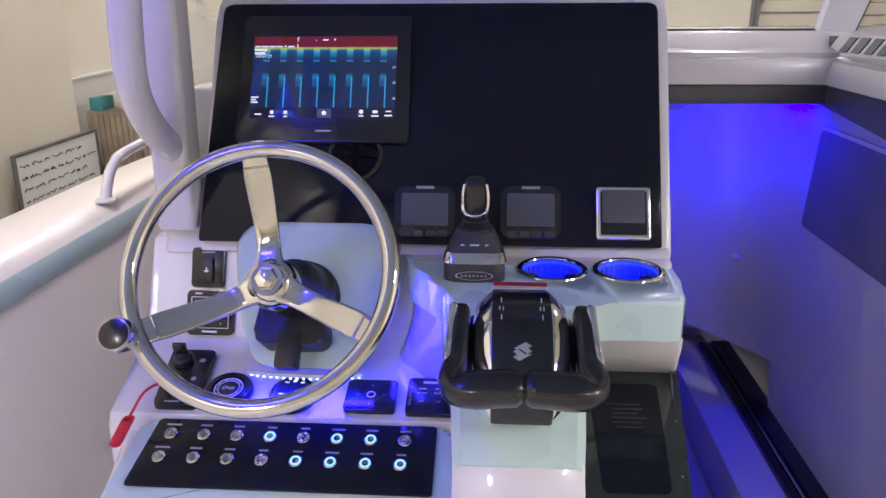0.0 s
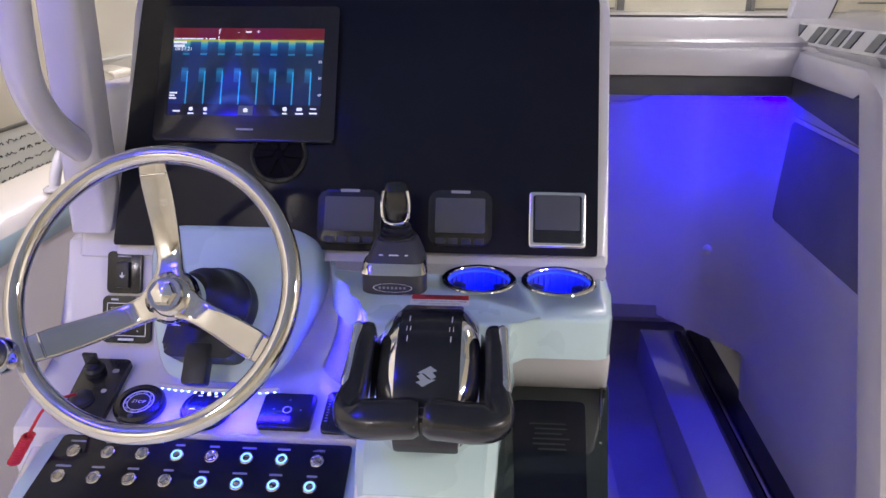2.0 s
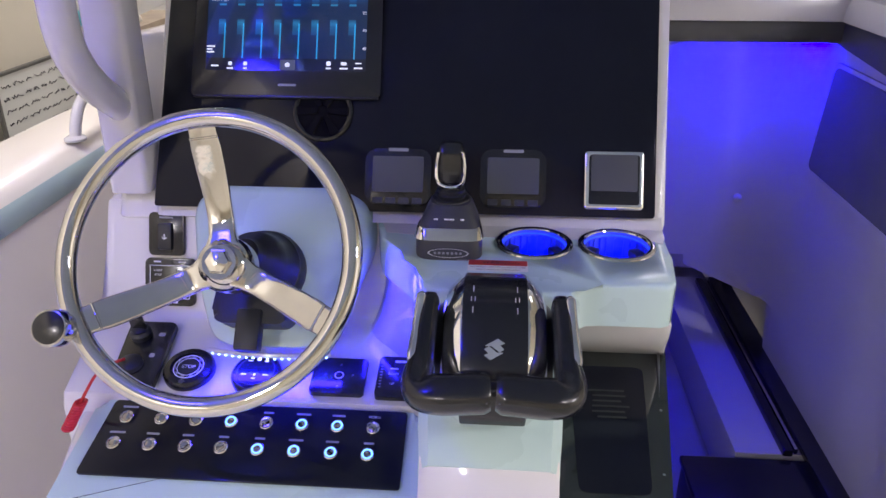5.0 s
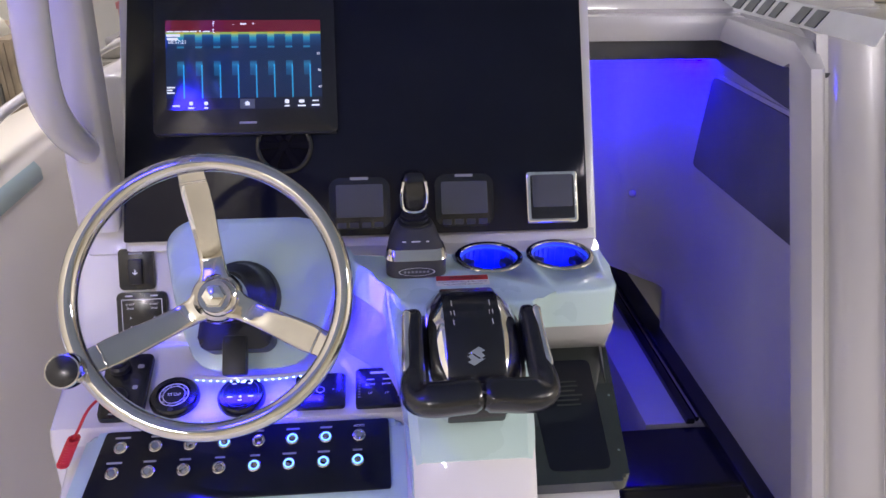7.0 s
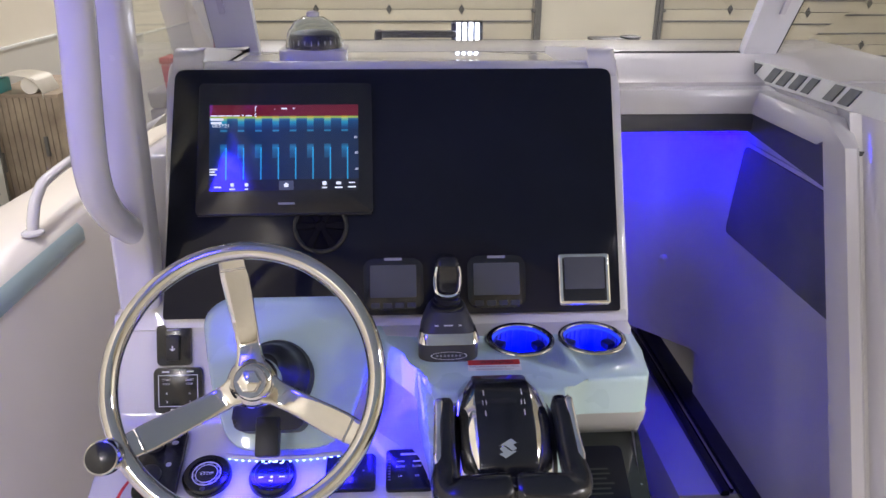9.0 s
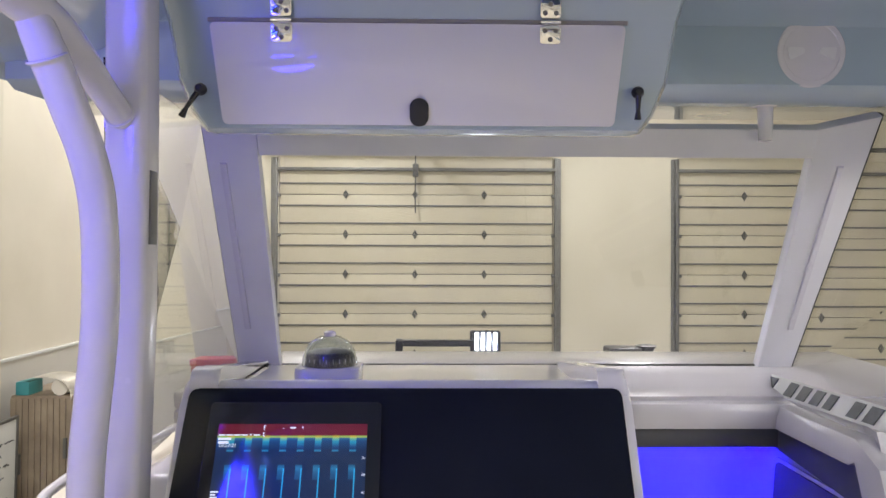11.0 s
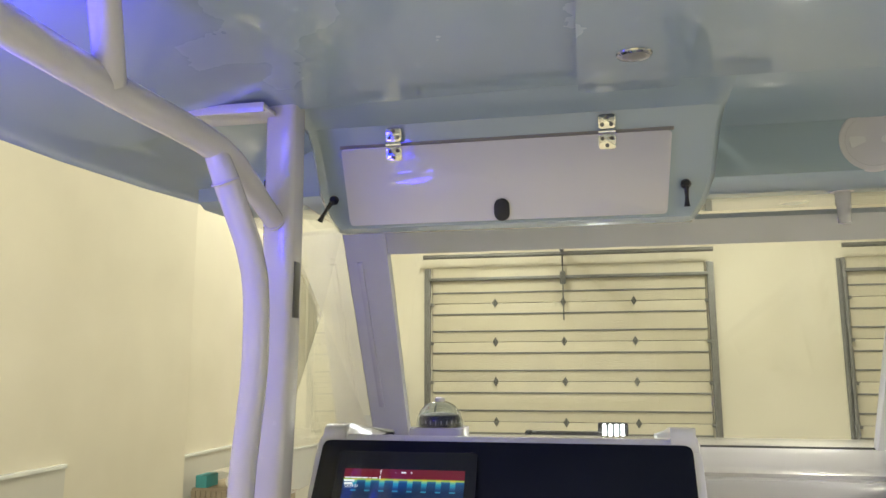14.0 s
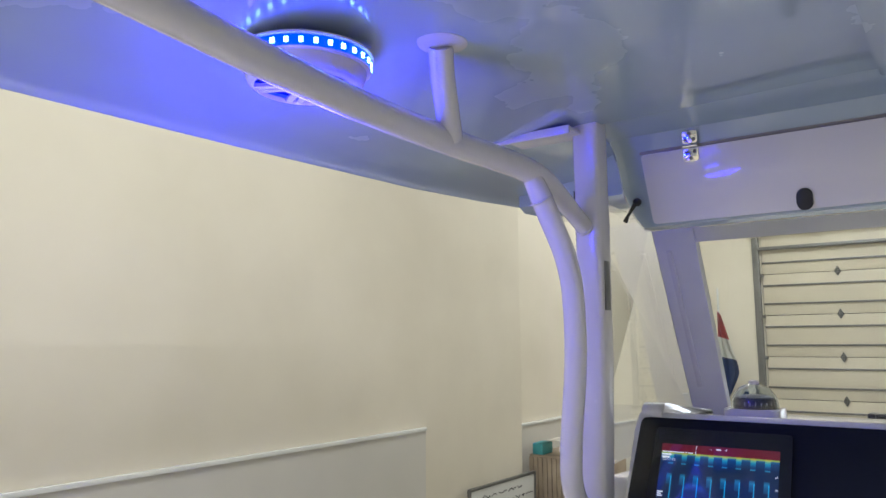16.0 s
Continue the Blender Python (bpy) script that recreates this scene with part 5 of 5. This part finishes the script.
# ---- compass ----
cp = thing("compass", "white deck compass with a clear dome and dark card", "compass")
CM = T(-0.184, 1.53, 1.452)
b = B(CM)
b.plate(rpoly([(-0.062, -0.052), (0.062, -0.052), (0.062, 0.052), (-0.062, 0.052)], 0.016), 0.036, 0.006, 2, None, -0.012)
part("base", b, POWDER, cp)
b = B(CM)
b.lathe([(0.0475, 0.022), (0.0475, 0.042), (0.043, 0.050), (0.03, 0.055), (0.012, 0.057), (0.001, 0.0575)], 36)
part("card", b, BLACK, cp, "dark compass card")
b = B(CM)
for k in range(24):
    a = 2 * math.pi * k / 24
    b.box((0, 0, 0), (0.002, 0.001, 0.008), 0, 1, Matrix.Rotation(a, 4, "Z") @ T(0.0468, 0, 0.036))
part("card_marks", b, MARK, cp, "white degree marks")
b = B(CM)
b.lathe([(0.0515, 0.022), (0.051, 0.034), (0.0455, 0.054), (0.034, 0.069), (0.019, 0.0775), (0.0005, 0.0805), (0.0005, 0.083), (0.02, 0.080), (0.036, 0.071), (0.048, 0.055), (0.0535, 0.034), (0.054, 0.022)], 40, None, False)
dome = part("dome", b, glassy("compass_glass", (0.80, 0.84, 0.88)), cp, "smoked clear dome")
dome.visible_shadow = False
b = B(CM)
b.lathe([(0.012, 0.08), (0.012, 0.088), (0.005, 0.091)], 16)
part("dome_cap", b, POWDER, cp)
bars("maker_mark", [(0, -0.004, 0.012, 0.004)], basis((-0.184, 1.4795, 1.462), (1, 0, 0), (0, 0, 1)), INK, cp)

# ---- hardtop locker hatch ----
hatch = thing("locker_hatch", "white hatch lid with two hinges and a black latch", "hatch")
HM = basis((0, 1.3105, 1.907), (1, 0, 0), (0, -0.125, 1))
b = B(HM)
b.plate(rpoly([(-0.331, 0.0), (0.316, 0.0), (0.331, 0.164), (-0.349, 0.164)], 0.008), 0.010, 0.003, 2)
part("lid", b, WHITE, hatch)
b = B(HM)
b.plate(rrect(0.69, 0.007, 0.002, 2, -0.009, 0.169), 0.003, 0.001, 1)
part("gasket", b, CUSHION, hatch, "grey seam above the lid")
for hx in (-0.232, 0.206):
    HH = HM @ T(hx, 0.168, 0.010)
    for sgn in (1, -1):
        b = B(HH)
        b.plate(rrect(0.034, 0.030, 0.006, 4, 0, sgn * 0.0205), 0.003, 0.001, 2)
        leaf = part("hinge_leaf", b, CHROME, hatch, "polished steel hinge leaf")
        for px_, py_ in ((-0.009, 0.014), (0.009, 0.014), (0.0, 0.028)):
            b = B(HH @ T(px_, sgn * py_, 0.003))
            b.lathe([(0.0042, 0), (0.004, 0.0012), (0.001, 0.0005)], 14)
            part("screw", b, TRACK, leaf)
    b = B(HH)
    b.tube([(-0.0165, 0, 0.003), (0.0165, 0, 0.003)], 0.0042, 10)
    part("hinge_pin", b, CHROME, hatch, "polished hinge pin")
b = B(HM @ T(-0.008, 0.021, 0.010))
b.plate(rrect(0.031, 0.046, 0.015, 8), 0.007, 0.003, 3)
part("latch", b, BLACK, hatch, "black oval latch")
for sx, dx in ((-0.364, -0.022), (0.352, 0.0)):
    st = thing("gas_strut", "short black gas strut beside the hatch", "gas strut", "hatch struts")
    b = B()
    b.tube([(sx, 1.283, 1.96), (sx + dx, 1.285, 1.93), (sx + dx * 1.4, 1.287, 1.915)], [0.0055, 0.0035, 0.006], 10)
    part("rod", b, SATIN, st)
    b = B(basis((sx, 1.29, 1.96), (1, 0, 0), (0, 0, 1)))
    b.lathe([(0.010, 0), (0.010, 0.006), (0.006, 0.014), (0.001, 0.015)], 16)
    part("ball", b, BLACK, st)
# inspection plate
ip = thing("inspection_plate", "round white screw-in inspection plate", "inspection plate")
IM = basis((0.806, 1.607, 2.118), (1, 0, 0), (0, -0.06, 1))
b = B(IM)
b.lathe([(0.073, 0), (0.073, 0.004), (0.070, 0.007), (0.060, 0.0075), (0.059, 0.006), (0.001, 0.0062)], 48)
part("lid", b, POWDER, ip)
for sgn in (-1, 1):
    b = B(IM @ T(sgn * 0.033, 0, 0.006) @ Matrix.Rotation(radians(-12 * sgn), 4, "Z"))
    b.plate(rpoly([(-0.017, -0.006), (0.017, -0.014), (0.017, 0.014), (-0.017, 0.006)] if sgn > 0 else [(-0.017, -0.014), (0.017, -0.006), (0.017, 0.006), (-0.017, 0.014)], 0.004), 0.003, 0.001, 1)
    part("finger_grip", b, ALU, ip)
# dome light in the pad
dl = thing("dome_light", "small oval light in a steel rim under the hardtop", "ceiling light")
b = B(T(0.246, 1.023, 2.121) @ Matrix.Diagonal((1.0, 1.0, -1, 1)))
b.lathe([(0.030, 0), (0.029, 0.004), (0.025, 0.006), (0.022, 0.005)], 32, Matrix.Diagonal((1, 0.8, 1, 1)))
part("rim", b, STEEL, dl)
b = B(T(0.246, 1.023, 2.121) @ Matrix.Diagonal((1.0, 1.0, -1, 1)))
b.lathe([(0.022, 0.004), (0.016, 0.007), (0.001, 0.008)], 28, Matrix.Diagonal((1, 0.8, 1, 1)))
part("lens", b, CUSHION, dl)

# ---- hardtop supports ----
sup = thing("hardtop_support", "white powder-coated column and bent tube carrying the hardtop", "support frame")
b = B()
rings = []
for z, x, y in ((1.10, -0.458, 1.21), (1.6, -0.437, 1.195), (1.9, -0.434, 1.19), (2.15, -0.436, 1.19)):
    rings.append([(x + dx, y + dy, z) for dx, dy in rrect(0.062, 0.062, 0.010, 3)])
b.loft(rings)
part("column", b, POWDER, sup)
b = B()
b.tube(spline([(-0.450, 1.19, 1.235), (-0.449, 1.12, 1.285), (-0.446, 1.075, 1.345), (-0.438, 1.06, 1.43), (-0.420, 1.052, 1.60), (-0.418, 1.043, 1.735), (-0.424, 1.025, 1.810), (-0.435, 0.998, 1.870), (-0.447, 0.972, 1.925), (-0.4615, 0.955, 1.976)], 8), [0.0232] * 66 + [0.0225, 0.0222, 0.022, 0.0215, 0.021, 0.0205, 0.02], 20)
part("bent_tube", b, POWDER, sup)
b = B()
b.tube(spline([(-0.441, 1.185, 1.882), (-0.443, 1.150, 1.900), (-0.450, 1.06, 1.945), (-0.458, 0.985, 1.975), (-0.468, 0.92, 1.988), (-0.480, 0.84, 1.994), (-0.494, 0.70, 1.998), (-0.5, 0.42, 2.006), (-0.5, 0.155, 2.026), (-0.5, -0.15, 2.055), (-0.5, -0.42, 2.09)], 8), [0.020] * 12 + [0.020 + 0.0055 * min(1, k / 10) for k in range(69)], 20)
part("rail", b, POWDER, sup)
for p, d, r in (((-0.4475, 0.968, 1.925), (-0.011, -0.026, 0.048), 0.0236), ((-0.442, 1.162, 1.894), (-0.004, -0.06, 0.03), 0.0212)):
    b = B(Matrix.Translation(p) @ Vector(d).to_track_quat("Z", "Y").to_matrix().to_4x4())
    b.torus(r, 0.0022, None, 28, 6)
    part("weld_bead", b, POWDER, sup)
b = B()
b.tube([(-0.432, 0.595, 2.128), (-0.45, 0.625, 2.09), (-0.485, 0.70, 2.0)], 0.0215, 18)
part("upright", b, POWDER, sup)
b = B(T(-0.432, 0.595, 2.136) @ Matrix.Diagonal((1, 1, -1, 1)))
b.lathe([(0.045, 0), (0.045, 0.006), (0.025, 0.012)], 28)
part("upright_flange", b, POWDER, sup)
b = B()
b.box((-0.565, 1.15, 2.112), (0.24, 0.09, 0.010), 0.003)
b.box((-0.565, 1.105, 2.108), (0.24, 0.008, 0.02), 0.003)
part("top_bracket", b, POWDER, sup)
b = B()
b.box((-0.4035, 1.19, 1.76), (0.004, 0.026, 0.11), 0.001)
part("slot_plate", b, TRACK, sup, "dark narrow slot plate")
for x in (0.79, -0.70):
    st = thing("brow_post", "short white post between windscreen and hardtop", "post", "brow posts")
    b = B()
    b.lathe([(0.034, 0.0), (0.032, -0.008), (0.018, -0.012), (0.015, -0.09)], 24, T(x, 1.78, 2.05))
    part("stub", b, POWDER, st)


def tower_speaker(x, y):
    s = thing("ceiling_speaker", "white round hardtop speaker with a glowing blue ring", "speaker")
    m = T(x, y, 2.100) @ Matrix.Diagonal((1.06, 1.06, -1, 1))
    b = B(m)
    b.lathe([(0.105, 0), (0.105, 0.003), (0.101, 0.004)], 44)
    part("flange", b, POWDER, s)
    b = B(m)
    b.lathe([(0.100, 0.004), (0.100, 0.023)], 44)
    part("lens", b, glow("blue_lens", (0.006, 0.016, 1.0), 9), s, "blue translucent lens")
    b = B(m)
    for k in range(30):
        b.box((0, 0, 0), (0.004, 0.006, 0.008), 0, 1, Matrix.Rotation(2 * math.pi * k / 30, 4, "Z") @ T(0.1002, 0, 0.0135))
    part("diodes", b, PALEBLUE, s, "row of bright diodes")
    b = B(m)
    b.lathe([(0.101, 0.023), (0.094, 0.026), (0.091, 0.040), (0.086, 0.050), (0.078, 0.054), (0.078, 0.046)], 44, None, False)
    part("grille_ring", b, POWDER, s)
    b = B(m)
    b.lathe([(0.079, 0.040), (0.04, 0.036), (0.001, 0.036)], 36)
    part("cone", b, SATIN, s)
    for k in range(6):
        for off in (-11, 11):
            b = B(m @ Matrix.Rotation(radians(60 * k), 4, "Z"))
            a = radians(off)
            p0, p1 = Vector((0.012, 0.0, 0)), Vector((0.080 * math.cos(a * 2.2), 0.080 * math.sin(a * 2.2), 0))
            d = (p1 - p0).normalized()
            n = Vector((-d.y, d.x, 0)) * 0.0055
            b.plate([(p0 + n).to_2d()[:], (p0 - n).to_2d()[:], (p1 - n).to_2d()[:], (p1 + n).to_2d()[:]][::-1], 0.006, 0, 1, None, 0.046)
            part("grille_bar", b, POWDER, s)
    return s


tower_speaker(-0.60, 0.45)

# ---- workshop things by the wall ----
wb = thing("whiteboard", "white board with dark handwriting leaning by the wall", "whiteboard")
WBM = basis((-2.955, 4.93, 0.12), (0, 1, 0), (0.02, 0, 1))
b = B(WBM)
b.plate(rrect(1.0, 0.82, 0.01, 3), 0.014, 0.002, 1)
part("board", b, BOARD, wb)
for c, sz in (((0, 0.41), (1.02, 0.022)), ((0, -0.41), (1.02, 0.022)), ((-0.505, 0), (0.022, 0.84)), ((0.505, 0), (0.022, 0.84))):
    b = B(WBM)
    b.box((*c, 0.01), (*sz, 0.026), 0.004)
    part("frame", b, TRACK, wb)
rng = random.Random(11)
for row in range(9):
    y = 0.33 - row * 0.078
    x = -0.45
    while x < 0.25 + 0.2 * rng.random():
        w = rng.uniform(0.04, 0.13)
        b = B(WBM @ T(x + w / 2, y, 0.0142))
        pts = [((k / 9 - 0.5) * w, rng.uniform(-0.012, 0.012), 0.001) for k in range(10)]
        b.tube(pts, 0.0032, 5)
        part("handwriting", b, INK, wb)
        x += w + 0.03
cab = thing("wood_cabinet", "grey-brown grooved wooden cabinet with dark pull handles", "cabinet")
b = B()
b.box((-2.80, 6.05, -0.38), (0.54, 0.9, 2.06), 0.006)
part("body", b, WOOD, cab)
for k in range(12):
    b = B()
    b.box((-3.05 + 0.0455 * k, 5.595, -0.38), (0.040, 0.014, 2.02), 0.004)
    part("slat", b, WOOD, cab)
for x, z in ((-3.0, 0.15), (-2.66, 0.27)):
    b = B()
    b.box((x, 5.575, z), (0.025, 0.03, 0.15), 0.008)
    part("handle", b, TRACK, cab)
pr = thing("paper_roll", "white paper roll with a loose curling sheet on the cabinet", "paper roll")
b = B(basis((-2.72, 5.75, 0.71), (0, 0, 1), (1, 0, 0)))
b.lathe([(0.06, -0.14), (0.06, 0.14)], 28)
part("roll", b, PAPER, pr)
b = B()
b.loft([[(x, 5.58 + 0.0, z), (x, 5.87, z)] for x, z in ((-2.98, 0.765), (-2.90, 0.785), (-2.80, 0.79), (-2.72, 0.775), (-2.66, 0.735), (-2.63, 0.68), (-2.625, 0.62))], False, False)
bmesh.ops.solidify(b.bm, geom=list(b.bm.faces), thickness=0.006)
part("sheet", b, PAPER, pr)
b = B()
b.box((-2.99, 5.7, 0.70), (0.10, 0.2, 0.10), 0.01)
solid("teal_box", b, TEAL, "small teal box on the cabinet", "box")
rb = thing("red_cooler", "red plastic box with a pale latch on stacked cushions", "cooler")
b = B()
b.box((-2.10, 7.15, 0.69), (0.40, 0.3, 0.22), 0.015)
part("body", b, RED, rb)
b = B()
b.box((-2.10, 7.15, 0.835), (0.41, 0.31, 0.06), 0.012)
part("lid", b, RED, rb)
b = B()
b.box((-2.11, 6.99, 0.78), (0.10, 0.02, 0.07), 0.006)
part("latch", b, BOARD, rb, "pale latch plate")
for k, (x, z, w) in enumerate(((-2.15, 0.495, 0.62), (-2.12, 0.325, 0.70))):
    b = B()
    b.box((x, 7.2, z), (w, 0.5, 0.17), 0.05, 4)
    solid("cushion", b, CUSHION, "folded grey vinyl cushion on a stack", "cushion", "stacked cushions")
b = B()
b.box((-2.1, 7.2, -0.58), (0.9, 0.7, 1.64), 0.01)
solid("crate", b, CUSHION, "plain grey crate under the stacked cushions", "crate")
fl = thing("flag", "red, white and navy flag hanging on a pole", "flag")
b = B()
b.tube([(-2.90, 11.25, 2.45), (-2.93, 11.28, -1.4)], 0.016, 10)
part("pole", b, BOARD, fl)
for name, z0, z1, mt in (("red_field", 2.10, 1.72, RED), ("white_field", 1.72, 1.42, BOARD), ("navy_field", 1.42, 0.86, NAVY)):
    b = B()
    rings = []
    for k in range(7):
        z = z0 + (z1 - z0) * k / 6
        wd = 0.04 + 0.24 * max(0.0, min(1.0, (2.1 - z) / 0.8)) * (1 if z > 1.2 else (z - 0.7) / 0.5)
        rings.append([(-2.91 + wd * q / 8, 11.22 + 0.025 * math.sin(q * 1.7 + z * 3), z - 0.05 * q / 8) for q in range(9)])
    b.loft(rings, False, False)
    bmesh.ops.solidify(b.bm, geom=list(b.bm.faces), thickness=0.006)
    part(name, b, mt, fl)
# things on the foredeck
wi = thing("windlass", "black anchor windlass on the foredeck", "windlass")
b = B()
b.box((0.83, 3.2, 1.285), (0.14, 0.12, 0.05), 0.01)
part("base", b, BLACK, wi)
b = B()
b.lathe([(0.05, 0), (0.05, 0.02), (0.03, 0.03), (0.045, 0.055), (0.02, 0.06)], 20, T(0.93, 3.2, 1.26))
part("gypsy", b, BLACK, wi)
bk = thing("folded_bracket", "black folded bracket lying on the foredeck", "bracket")
b = B()
b.box((0.04, 3.2, 1.325), (0.33, 0.05, 0.025), 0.005)
part("arm", b, BLACK, bk)
b = B()
b.box((-0.115, 3.2, 1.30), (0.03, 0.08, 0.08), 0.008)
part("pivot", b, BLACK, bk)

bl = thing("deck_lamp", "small black deck lamp with four bright bars", "lamp")
b = B()
b.box((0.25, 3.23, 1.315), (0.13, 0.05, 0.12), 0.01)
part("housing", b, BLACK, bl)
for k in range(4):
    b = B()
    b.box((0.212 + 0.026 * k, 3.20, 1.332), (0.013, 0.012, 0.075), 0.004)
    part("bar", b, DECKGLOW, bl, "glowing white bar")
